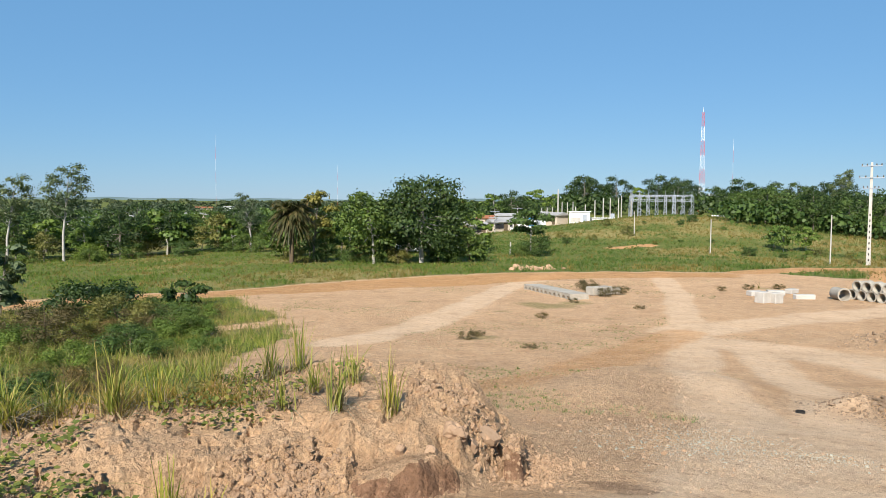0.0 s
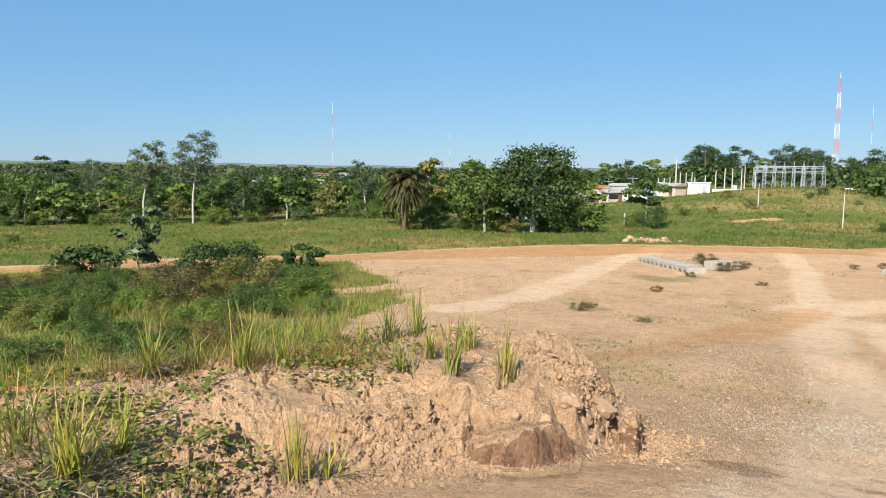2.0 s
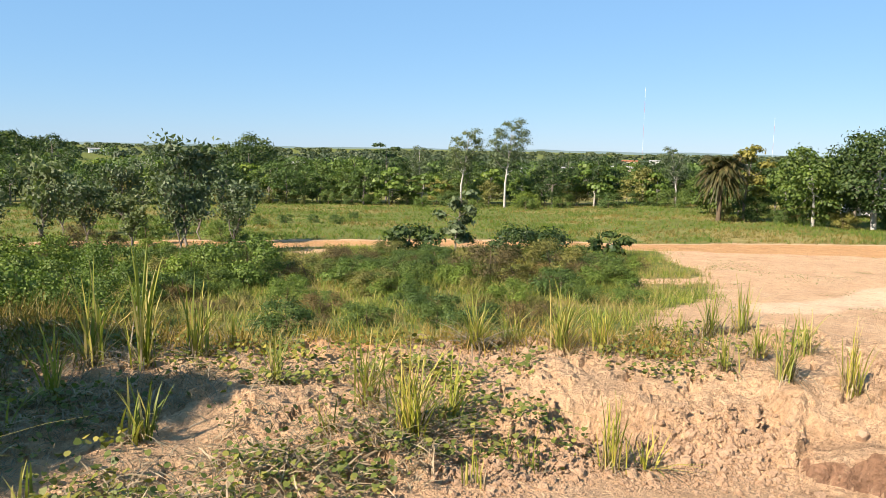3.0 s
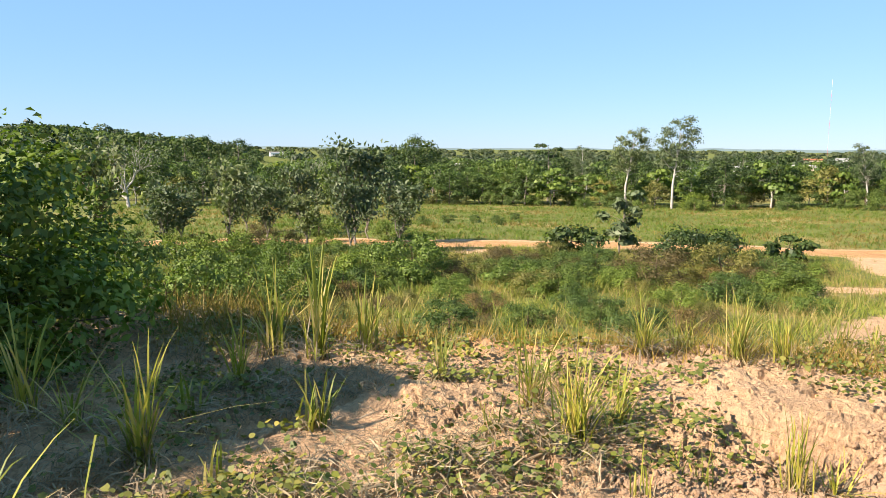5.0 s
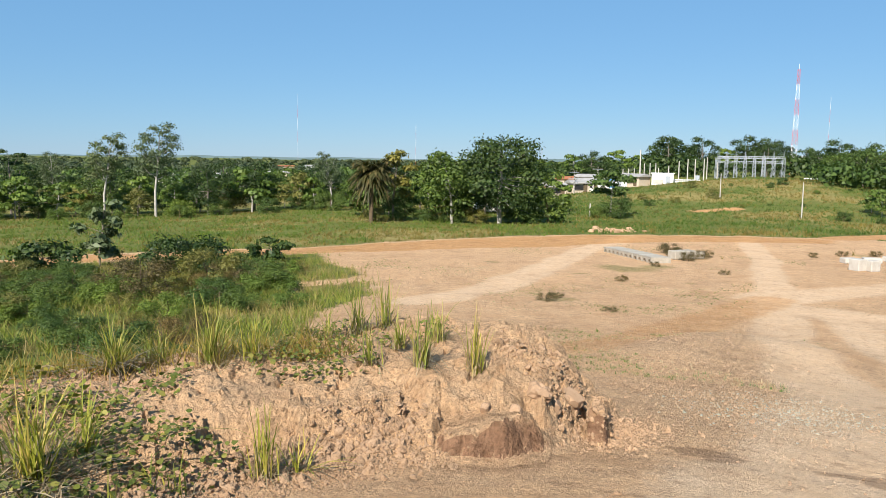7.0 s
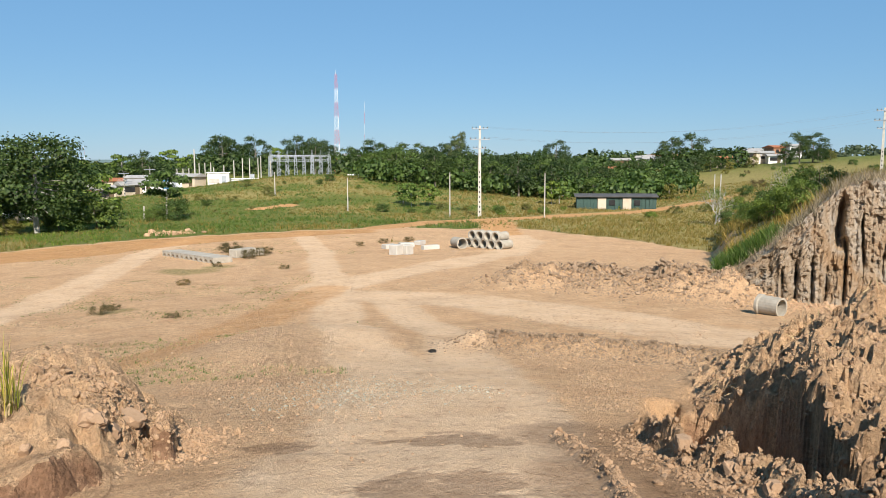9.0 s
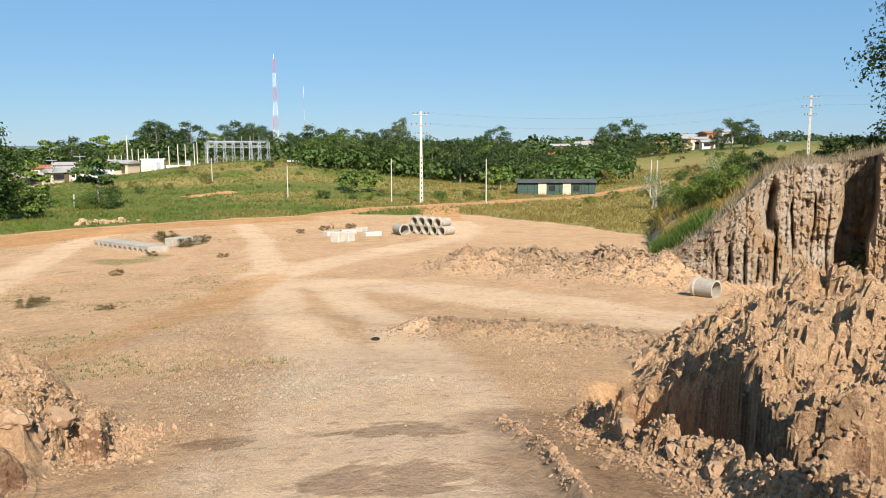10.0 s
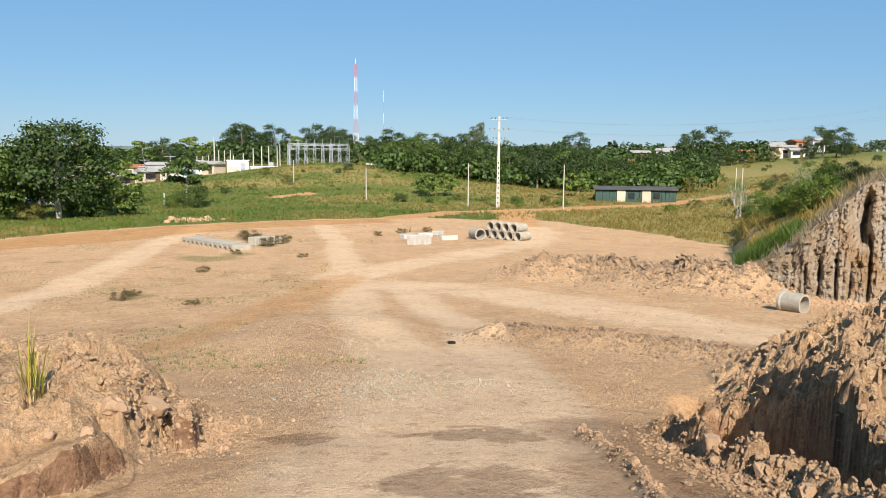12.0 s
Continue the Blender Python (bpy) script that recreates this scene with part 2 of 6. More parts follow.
def zones(x, y):
    """Amounts of grass, orange road, pale track, dampened soil with painted pit shade, rubble and dry growth."""
    r, az = polar(x, y)
    n = fbm(x * 0.5, y * 0.5, 101)
    n2 = fbm(x * 0.12, y * 0.12, 105)
    near = np.interp(az, (-49, -47.7, -44.5, -40.4, -36, -33, -31, -24, -22, -10, -3, 4, 10, 15, 45, 60), (46, 46, 46, 51, 52, 58, 66, 67, 63.5, 58, 52, 49, 46.5, 45, 42, 45))
    far = np.interp(az, (-49, -33, -22, -10, -3, 4, 15, 45, 60), (46, 66, 68, 64, 61, 56.5, 49, 46, 49))
    wob = 1.2 * n
    back = smooth(100, 115, np.abs(az))
    grass = smooth(0, 1.5, r - far - wob)
    side = np.interp(r, (8, 14, 20, 31, 39, 44), (19, 18, 14, 9.5, 12, 15)) + 2.5 * n
    valley = smooth(0, 3.0, az - side) * smooth(7.5, 10, r) * (1 - smooth(-1.2, 0.2, r - near + 0.6 * n))
    bare = smooth(0.28, 0.40, n2 + 0.25 * n) * (1 - smooth(40, 60, r)) * 0.8
    grass = np.maximum(grass, valley * (1 - bare))
    road = smooth(-0.8, 0.6, r - near - 0.6 * n) * (1 - smooth(-0.8, 0.8, r - far - wob)) * smooth(-23, -20, az)
    back_road = 1 - smooth(1.3, 2.3, along(x, y, ROAD_BACK) + 0.5 * n)
    spur = 1 - smooth(1.2, 2.6, along(x, y, [(-31, 62), (-30.5, 79)]) + 0.5 * n)
    side_road = 1 - smooth(0.6, 1.5, along(x, y, SIDE_TRACK) + 0.4 * n)
    patch = (1 - smooth(1.0, 2.2, along(x, y, [(-13, 98), (-15, 101)]) + 0.6 * n)) * 0.9
    road = np.clip(np.maximum.reduce([road, back_road, 0.8 * spur, 0.55 * side_road, patch]), 0, 1)
    foot = (1 - smooth(0.8, 2.4, np.abs(r - np.interp(az, *MOUND_FAR) - 1.4) + n)) * smooth(24, 32, az) * (1 - back)
    road = np.maximum(road, 0.75 * foot)
    grass = grass * (1 - road) * (1 - foot)
    for a, d, w in ((-7.6, 39, 2.0), (-9.5, 40.5, 1.4), (-2.2, 25.5, 1.0), (-12.4, 33.5, 0.5), (-4.4, 35.5, 0.6), (-12, 47, 1.6), (-23, 55, 1.2), (2, 40, 0.8)):
        sx, sy = spot(a, d)
        grass = np.maximum(grass, 0.52 * (1 - smooth(0.2, 1.5, np.hypot(x - sx, y - sy) / w + 0.7 * n)))
    grass = np.maximum(grass, 0.6 * smooth(-0.2, 0.1, r - np.interp(az, *CLIFF_BASE) - 5.0) * smooth(-46, -48, az))
    pale = np.zeros_like(x)
    for way, wide in TRACKS:
        pale = np.maximum(pale, (1 - smooth(wide * 0.35, wide * 1.25, along(x, y, way) + 0.35 * n * wide)))
    pale = pale * (1 - grass)
    damp_and_shade = np.zeros_like(x)
    for a, d, w in ((-25.2, 6.05, 0.30), (-28.2, 6.0, 0.34), (-23.5, 4.3, 0.32), (-27.5, 4.3, 0.45), (-13.6, 6.05, 0.26)):
        sx, sy = spot(a, d)
        damp_and_shade = np.maximum(damp_and_shade, 1 - smooth(0.62, 1.05, np.hypot(x - sx, y - sy) / w + 1.1 * fbm(x * 2.3, y * 2.3, 111) + 1.0 * fbm(x * 3.2, y * 9, 113)))
    strip = smooth(-52, -48, az) * (1 - smooth(0.3, 0.9, along(x, y, [(-38, 6.3), (-43, 4.8), (-48, 3.6)]) + 0.6 * n)) * 0.6
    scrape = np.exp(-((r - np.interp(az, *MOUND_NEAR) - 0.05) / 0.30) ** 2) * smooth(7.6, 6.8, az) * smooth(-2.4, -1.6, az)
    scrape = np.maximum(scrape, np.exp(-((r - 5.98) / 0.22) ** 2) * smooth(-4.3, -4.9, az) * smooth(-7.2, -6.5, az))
    # shade in the pit and along the heap edge, painted through the soil colour
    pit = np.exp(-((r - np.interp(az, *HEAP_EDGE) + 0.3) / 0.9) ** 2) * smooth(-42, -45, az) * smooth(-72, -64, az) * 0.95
    damp_and_shade = np.clip(np.maximum.reduce([0.60 * damp_and_shade, strip, scrape, pit]), 0, 1)
    heap = smooth(-0.3, 0.2, r - np.interp(az, *HEAP_EDGE)) * (1 - smooth(11, 14, r)) * smooth(-43, -47, az) * (1 - back)
    lip = np.exp(-((r - np.interp(az, *BERM)) / 0.4) ** 2) * smooth(-40, -42, az) * smooth(-66, -60, az)
    mound = smooth(-0.4, 0.1, r - np.interp(az, *MOUND_NEAR)) * (1 - smooth(0, 1.5, r - np.interp(az, *MOUND_FAR))) * smooth(-9, -5, az) * (1 - back)
    rubble = np.clip(heap + lip + 0.45 * mound + np.exp(-(along(x, y, [(-29, 14.6), (-34, 14.2), (-40, 14.0), (-47, 13.4)]) / 1.2) ** 2)
                     + np.exp(-(along(x, y, [(-11, 14), (-15, 16), (-19, 9), (-14, 8)]) / 2.2) ** 2) * 0.8
                     + np.exp(-(along(x, y, [(-33, 30.5), (-36.5, 31.2), (-40, 29.5), (-44, 28.5), (-47, 28.5)]) / 2.6) ** 2), 0, 1)
    dry = np.clip(smooth(-0.25, 0.35, n2 + 0.4 * n + 0.95 * smooth(-26, -36, az) - 0.22 * smooth(8, 14, az) * smooth(16, 30, r) - 0.5 * smooth(-17, -12, az) * smooth(4, 0, az) * smooth(125, 100, r)), 0, 1)
    dry = dry * (1 - smooth(170, 230, r))
    return np.stack([grass, road, pale, damp_and_shade, rubble, dry], 1)


# ---- mesh helpers ----
def mesh_of(name, verts, faces, material=None, flat=False):
    """A mesh from arrays: faces all of one corner count."""
    verts, faces = np.asarray(verts, dtype=np.float32), np.asarray(faces, dtype=np.int32)
    me = bpy.data.meshes.new(name)
    me.vertices.add(len(verts))
    me.vertices.foreach_set("co", verts.ravel())
    n, k = faces.shape
    me.loops.add(n * k)
    me.loops.foreach_set("vertex_index", faces.ravel())
    me.polygons.add(n)
    me.polygons.foreach_set("loop_start", np.arange(0, n * k, k, dtype=np.int32))
    me.polygons.foreach_set("loop_total", np.full(n, k, dtype=np.int32))
    me.polygons.foreach_set("use_smooth", np.full(n, not flat, dtype=bool))
    me.update(calc_edges=True)
    if material:
        me.materials.append(material)
    return me


def from_bm(name, bm, material=None, soft=False):
    bmesh.ops.recalc_face_normals(bm, faces=bm.faces)
    me = bpy.data.meshes.new(name)
    for f in bm.faces:
        f.smooth = soft
    bm.to_mesh(me)
    bm.free()
    if material:
        me.materials.append(material)
    return me


def part(name, me, parent, label="", at=None):
    ob = new(name, me)
    ob.parent = parent
    if at is not None:
        ob.matrix_basis = at
    return tagged(ob, label)


def thing(name, label, category, m=None, group="", kind="", me=None):
    ob = new(name, me)
    if m is not None:
        ob.matrix_basis = m
    return tagged(ob, label, category, group, kind)


def box_bm(bm, cx, cy, cz, sx, sy, sz, bevel=0.0, turn=0.0):
    m = Matrix.Translation((cx, cy, cz)) @ Matrix.Rotation(turn, 4, "Z") @ Matrix.Diagonal((sx, sy, sz, 1))
    made = bmesh.ops.create_cube(bm, size=1, matrix=m)["verts"]
    if bevel:
        edges = list({e for v in made for e in v.link_edges})
        bmesh.ops.bevel(bm, geom=edges, offset=bevel, segments=1, affect="EDGES")


def tube(pts, radii, sides=7, cap=True):
    """Vertices and quads of a tapering tube along points."""
    pts = [Vector(p) for p in pts]
    verts, faces = [], []
    for i, p in enumerate(pts):
        d = (pts[min(i + 1, len(pts) - 1)] - pts[max(i - 1, 0)]).normalized()
        a = d.orthogonal().normalized()
        b = d.cross(a)
        for k in range(sides):
            t = 2 * math.pi * k / sides
            verts.append(p + radii[i] * (math.cos(t) * a + math.sin(t) * b))
    for i in range(len(pts) - 1):
        for k in range(sides):
            k2 = (k + 1) % sides
            faces.append((i * sides + k, i * sides + k2, (i + 1) * sides + k2, (i + 1) * sides + k))
    return [tuple(v) for v in verts], faces


def tubes(name, runs, material, sides=7):
    verts, faces = [], []
    for pts, radii in runs:
        v, f = tube(pts, radii, sides)
        o = len(verts)
        verts += v
        faces += [tuple(i + o for i in q) for q in f]
    return mesh_of(name, verts, faces, material)


# ---- materials ----
def material(name, rough=0.9, spec=0.2):
    m = bpy.data.materials.new(name)
    m.use_nodes = True
    nt = m.node_tree
    b = nt.nodes["Principled BSDF"]
    b.inputs["Roughness"].default_value = rough
    b.inputs["Specular IOR Level"].default_value = spec
    return m, nt, b


def node(nt, kind, **values):
    n = nt.nodes.new(kind)
    for k, v in values.items():
        n.inputs[k.replace("_", " ")].default_value = v
    return n


def noise_at(nt, scale, detail=4, rough=0.6, coords="Object", distortion=0.0):
    c = nt.nodes.new("ShaderNodeTexCoord")
    n = nt.nodes.new("ShaderNodeTexNoise")
    n.inputs["Scale"].default_value, n.inputs["Detail"].default_value = scale, detail
    n.inputs["Roughness"].default_value, n.inputs["Distortion"].default_value = rough, distortion
    nt.links.new(c.outputs[coords], n.inputs["Vector"])
    return n.outputs["Fac"]


def ramp(nt, fac, stops):
    n = nt.nodes.new("ShaderNodeValToRGB")
    while len(n.color_ramp.elements) < len(stops):
        n.color_ramp.elements.new(0.5)
    for e, (p, c) in zip(n.color_ramp.elements, stops):
        e.position, e.color = p, (*c, 1) if len(c) == 3 else c
    nt.links.new(fac, n.inputs[0])
    return n.outputs[0]


def grey(a):
    return (a, a, a)


def mix(nt, fac, a, b, kind="MIX"):
    n = nt.nodes.new("ShaderNodeMix")
    n.data_type, n.blend_type = "RGBA", kind
    for sock, val in ((n.inputs[0], fac), (n.inputs[6], a), (n.inputs[7], b)):
        if isinstance(val, (int, float)):
            sock.default_value = val
        elif isinstance(val, tuple):
            sock.default_value = (*val, 1)
        else:
            nt.links.new(val, sock)
    return n.outputs[2]


def math_node(nt, op, a, b=0.0, clamp=False):
    n = nt.nodes.new("ShaderNodeMath")
    n.operation, n.use_clamp = op, clamp
    for sock, val in ((n.inputs[0], a), (n.inputs[1], b)):
        if isinstance(val, (int, float)):
            sock.default_value = val
        else:
            nt.links.new(val, sock)
    return n.outputs[0]


def bump(nt, bsdf, height, strength, distance):
    n = nt.nodes.new("ShaderNodeBump")
    n.inputs["Strength"].default_value, n.inputs["Distance"].default_value = strength, distance
    nt.links.new(height, n.inputs["Height"])
    nt.links.new(n.outputs[0], bsdf.inputs["Normal"])


def attribute(nt, name):
    n = nt.nodes.new("ShaderNodeAttribute")
    n.attribute_name = name
    s = nt.nodes.new("ShaderNodeSeparateColor")
    nt.links.new(n.outputs["Color"], s.inputs[0])
    return s.outputs


def n_col(nt, scale):
    c = nt.nodes.new("ShaderNodeTexCoord")
    n = nt.nodes.new("ShaderNodeTexNoise")
    n.inputs["Scale"].default_value = scale
    nt.links.new(c.outputs["Object"], n.inputs["Vector"])
    return n.outputs["Color"]


def earth_material():
    m, nt, b = material("earth", 0.95, 0.1)
    za, zb = attribute(nt, "zone_a"), attribute(nt, "zone_b")
    big, mid = noise_at(nt, 0.16, 5), noise_at(nt, 1.3, 6, 0.65)
    small, tiny = noise_at(nt, 9, 6, 0.7), noise_at(nt, 46, 4, 0.7)
    soil = ramp(nt, mid, [(0.28, (0.450, 0.272, 0.145)), (0.5, (0.520, 0.334, 0.190)), (0.72, (0.553, 0.370, 0.221))])
    soil = mix(nt, ramp(nt, big, [(0.35, grey(0)), (0.65, grey(0.55))]), soil, (0.480, 0.300, 0.168))
    orange = ramp(nt, mid, [(0.3, (0.407, 0.207, 0.085)), (0.7, (0.489, 0.286, 0.132))])
    pale = ramp(nt, mid, [(0.3, (0.502, 0.345, 0.213)), (0.7, (0.546, 0.395, 0.261))])
    # dark soil for wet stains and for the shade painted round the pit
    damp_and_shade = ramp(nt, small, [(0.3, (0.081, 0.041, 0.022)), (0.7, (0.162, 0.087, 0.047))])
    rubble = ramp(nt, small, [(0.3, (0.411, 0.262, 0.155)), (0.55, (0.517, 0.345, 0.205)), (0.75, (0.589, 0.416, 0.262))])
    green = ramp(nt, mid, [(0.3, (0.078, 0.098, 0.022)), (0.7, (0.132, 0.142, 0.036))])
    straw = ramp(nt, mid, [(0.3, (0.199, 0.166, 0.058)), (0.7, (0.295, 0.229, 0.092))])
    green = mix(nt, math_node(nt, "MULTIPLY", zb[2], 0.8), green, straw)
    wob = math_node(nt, "MULTIPLY", math_node(nt, "SUBTRACT", small, 0.5), 0.9)

    def edge(sock):
        return ramp(nt, math_node(nt, "ADD", sock, wob), [(0.3, grey(0)), (0.7, grey(1))])

    c = mix(nt, math_node(nt, "MULTIPLY", edge(zb[1]), 0.7), soil, rubble)
    c = mix(nt, math_node(nt, "MULTIPLY", edge(za[2]), 0.8), c, pale)
    c = mix(nt, edge(za[1]), c, orange)
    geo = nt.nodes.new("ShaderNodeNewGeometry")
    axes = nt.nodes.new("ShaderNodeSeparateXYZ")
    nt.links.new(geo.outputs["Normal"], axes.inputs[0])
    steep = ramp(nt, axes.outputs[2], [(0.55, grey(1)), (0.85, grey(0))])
    # steep faces: bare brown soil on the mound cuts, painted shade in the pit
    scraped_and_shaded = math_node(nt, "MULTIPLY", ramp(nt, zb[0], [(0.70, grey(0)), (0.85, grey(0.9))]), steep)
    # wet stains, plus the painted shade band on both sides of the pit
    soaked_and_shaded = ramp(nt, math_node(nt, "ADD", math_node(nt, "MINIMUM", zb[0], 0.6), wob), [(0.15, grey(0)), (0.85, grey(0.75))])
    soaked_and_shaded = math_node(nt, "MULTIPLY", soaked_and_shaded, ramp(nt, zb[0], [(0.62, grey(1)), (0.72, grey(0))]))
    c = mix(nt, soaked_and_shaded, c, damp_and_shade)
    c = mix(nt, scraped_and_shaded, c, ramp(nt, small, [(0.3, (0.175, 0.094, 0.055)), (0.7, (0.275, 0.155, 0.095))]))
    c = mix(nt, edge(za[0]), c, green)
    blotch = ramp(nt, noise_at(nt, 0.55, 8, 0.72), [(0.3, (0.80, 0.76, 0.72)), (0.46, grey(1.02)), (0.7, (1.14, 1.13, 1.12))])
    c = mix(nt, 0.9, c, blotch, "MULTIPLY")
    speck = ramp(nt, noise_at(nt, 5.5, 8, 0.82), [(0.36, (0.55, 0.50, 0.45)), (0.46, grey(1.0)), (0.7, (1.16, 1.14, 1.10))])
    c = mix(nt, 0.8, c, speck, "MULTIPLY")
    grain = ramp(nt, tiny, [(0.25, grey(0.66)), (0.45, grey(1.0)), (0.8, grey(1.16))])
    c = mix(nt, 1.0, c, grain, "MULTIPLY")
    for size, low, high, amount in ((14, 0.84, 1.14, 0.8), (38, 0.76, 1.20, 0.9)):
        cell = nt.nodes.new("ShaderNodeTexVoronoi")
        cell.inputs["Scale"].default_value = size
        at = nt.nodes.new("ShaderNodeTexCoord")
        nt.links.new(at.outputs["Object"], cell.inputs["Vector"])
        sep = nt.nodes.new("ShaderNodeSeparateColor")
        nt.links.new(cell.outputs["Color"], sep.inputs[0])
        tone = ramp(nt, sep.outputs[0], [(0.0, grey(low)), (0.35, grey(0.97)), (1.0, grey(high))])
        bare = math_node(nt, "MULTIPLY", math_node(nt, "SUBTRACT", 1.0, math_node(nt, "MULTIPLY", za[2], 0.6)), math_node(nt, "MULTIPLY", ramp(nt, mid, [(0.4, grey(0.25)), (0.62, grey(1))]), amount))
        c = mix(nt, bare, c, mix(nt, 1.0, c, tone, "MULTIPLY"))
    nt.links.new(c, b.inputs["Base Color"])
    h = math_node(nt, "ADD", math_node(nt, "MULTIPLY", small, 0.9), math_node(nt, "MULTIPLY", tiny, 0.7))
    vor = nt.nodes.new("ShaderNodeTexVoronoi")
    vor.inputs["Scale"].default_value, vor.inputs["Randomness"].default_value = 13, 1.0
    co = nt.nodes.new("ShaderNodeTexCoord")
    nt.links.new(mix(nt, 0.08, co.outputs["Object"], n_col(nt, 5)), vor.inputs["Vector"])
    h = math_node(nt, "SUBTRACT", h, math_node(nt, "MULTIPLY", vor.outputs["Distance"], 0.12))
    crumbs = math_node(nt, "MULTIPLY", noise_at(nt, 17, 9, 0.78), zb[1])
    h = math_node(nt, "ADD", h, math_node(nt, "MULTIPLY", crumbs, 1.1))
    h = math_node(nt, "MULTIPLY", h, math_node(nt, "SUBTRACT", 1.0, math_node(nt, "MULTIPLY", math_node(nt, "MAXIMUM", za[2], za[0]), 0.6)))
    bump(nt, b, h, 0.9, 0.08)
    return m


def speckled(name, stops, scale, rough=0.9, relief=0.3, spread=0.02, metal=0.0, random=0.0, spec=0.2):
    m, nt, b = material(name, rough, spec)
    f = noise_at(nt, scale, 6, 0.68)
    c = ramp(nt, f, stops)
    if random:
        info = nt.nodes.new("ShaderNodeObjectInfo")
        tone = ramp(nt, info.outputs["Random"], [(0, grey(1 - random)), (1, grey(1 + random * 0.5))])
        c = mix(nt, 1.0, c, tone, "MULTIPLY")
    nt.links.new(c, b.inputs["Base Color"])
    b.inputs["Metallic"].default_value = metal
    if relief:
        bump(nt, b, noise_at(nt, scale * 3, 5, 0.7), relief, spread)
    return m


def leaf_material(name, stops, glow=0.27, rough=0.55, tint=0.25):
    """Leaves: colour varied from leaf to leaf, some light let through."""
    m, nt, b = material(name, rough, 0.3)
    geo = nt.nodes.new("ShaderNodeNewGeometry")
    info = nt.nodes.new("ShaderNodeObjectInfo")
    c = ramp(nt, geo.outputs["Random Per Island"], stops)
    clump = ramp(nt, noise_at(nt, 0.9, 3), [(0.3, grey(0.72)), (0.7, grey(1.18))])
    c = mix(nt, 1.0, c, clump, "MULTIPLY")
    tone = ramp(nt, info.outputs["Random"], [(0, (1 - tint, 1 - tint * 0.8, 1 - tint)), (0.5, (1, 1, 1)), (1, (1 + tint, 1 + tint * 0.6, 1 - tint * 0.4))])
    c = mix(nt, 1.0, c, tone, "MULTIPLY")
    nt.links.new(c, b.inputs["Base Color"])
    t = nt.nodes.new("ShaderNodeBsdfTranslucent")
    nt.links.new(mix(nt, 1.0, c, (1.1, 1.3, 0.6), "MULTIPLY"), t.inputs[0])
    s = nt.nodes.new("ShaderNodeMixShader")
    s.inputs[0].default_value = glow
    nt.links.new(b.outputs[0], s.inputs[1])
    nt.links.new(t.outputs[0], s.inputs[2])
    nt.links.new(s.outputs[0], nt.nodes["Material Output"].inputs[0])
    return m


EARTH = earth_material()
CLOD = speckled("dry_clod", [(0.3, (0.330, 0.208, 0.122)), (0.55, (0.425, 0.277, 0.168)), (0.75, (0.490, 0.335, 0.212))], 14, 0.95, 0.9, 0.03, random=0.15, spec=0.1)
CLOD_GREY = speckled("grey_brown_clod", [(0.3, (0.205, 0.140, 0.090)), (0.55, (0.300, 0.212, 0.140)), (0.75, (0.380, 0.280, 0.190))], 9, 0.95, 0.9, 0.04, random=0.15, spec=0.1)
CONCRETE = speckled("weathered_concrete", [(0.25, (0.252, 0.223, 0.176)), (0.5, (0.353, 0.319, 0.260)), (0.75, (0.420, 0.386, 0.328))], 3.5, 0.85, 0.25, 0.01, random=0.12)
PALE_CONCRETE = speckled("pale_concrete", [(0.3, (0.378, 0.349, 0.302)), (0.7, (0.496, 0.470, 0.424))], 2.5, 0.85, 0.2, 0.01, random=0.08)
WHITE_PAINT = speckled("white_paint", [(0.3, (0.70, 0.70, 0.68)), (0.7, (0.82, 0.82, 0.80))], 1.5, 0.6, 0.0)
RED_PAINT = speckled("red_paint", [(0.3, (0.50, 0.06, 0.05)), (0.7, (0.60, 0.10, 0.08))], 1.5, 0.6, 0.0)
STEEL = speckled("galvanised_steel", [(0.3, (0.26, 0.29, 0.32)), (0.7, (0.38, 0.41, 0.44))], 2.0, 0.5, 0.0, metal=0.3)
GREEN_SHEET = speckled("green_sheet", [(0.3, (0.030, 0.059, 0.050)), (0.7, (0.047, 0.086, 0.074))], 1.2, 0.6, 0.1)
ROOF_SHEET = speckled("roof_sheet", [(0.3, (0.251, 0.244, 0.229)), (0.7, (0.369, 0.354, 0.332))], 0.8, 0.7, 0.1)
DARK_SHEET = speckled("dark_sheet", [(0.3, (0.05, 0.05, 0.05)), (0.7, (0.11, 0.10, 0.09))], 0.8, 0.7, 0.1)
TILE_ROOF = speckled("clay_tile_roof", [(0.3, (0.251, 0.089, 0.044)), (0.7, (0.354, 0.148, 0.074))], 2.0, 0.85, 0.2)
WALL_CREAM = speckled("cream_render", [(0.3, (0.428, 0.354, 0.266)), (0.7, (0.517, 0.443, 0.347))], 0.7, 0.9, 0.1)
WALL_WHITE = speckled("whitewash", [(0.3, (0.66, 0.65, 0.62)), (0.7, (0.80, 0.79, 0.76))], 0.7, 0.9, 0.1)
WALL_BRICK = speckled("bare_brick", [(0.3, (0.280, 0.140, 0.081)), (0.7, (0.369, 0.199, 0.125))], 3.0, 0.9, 0.2)
BLUE_PAINT = speckled("blue_paint", [(0.3, (0.05, 0.25, 0.50)), (0.7, (0.08, 0.32, 0.60))], 1.0, 0.6, 0.0)
DARK_GLASS = speckled("dark_opening", [(0.3, (0.015, 0.015, 0.015)), (0.7, (0.03, 0.03, 0.03))], 1.0, 0.4, 0.0)
WIRE = speckled("wire", [(0.3, (0.10, 0.10, 0.10)), (0.7, (0.16, 0.16, 0.16))], 1.0, 0.6, 0.0)
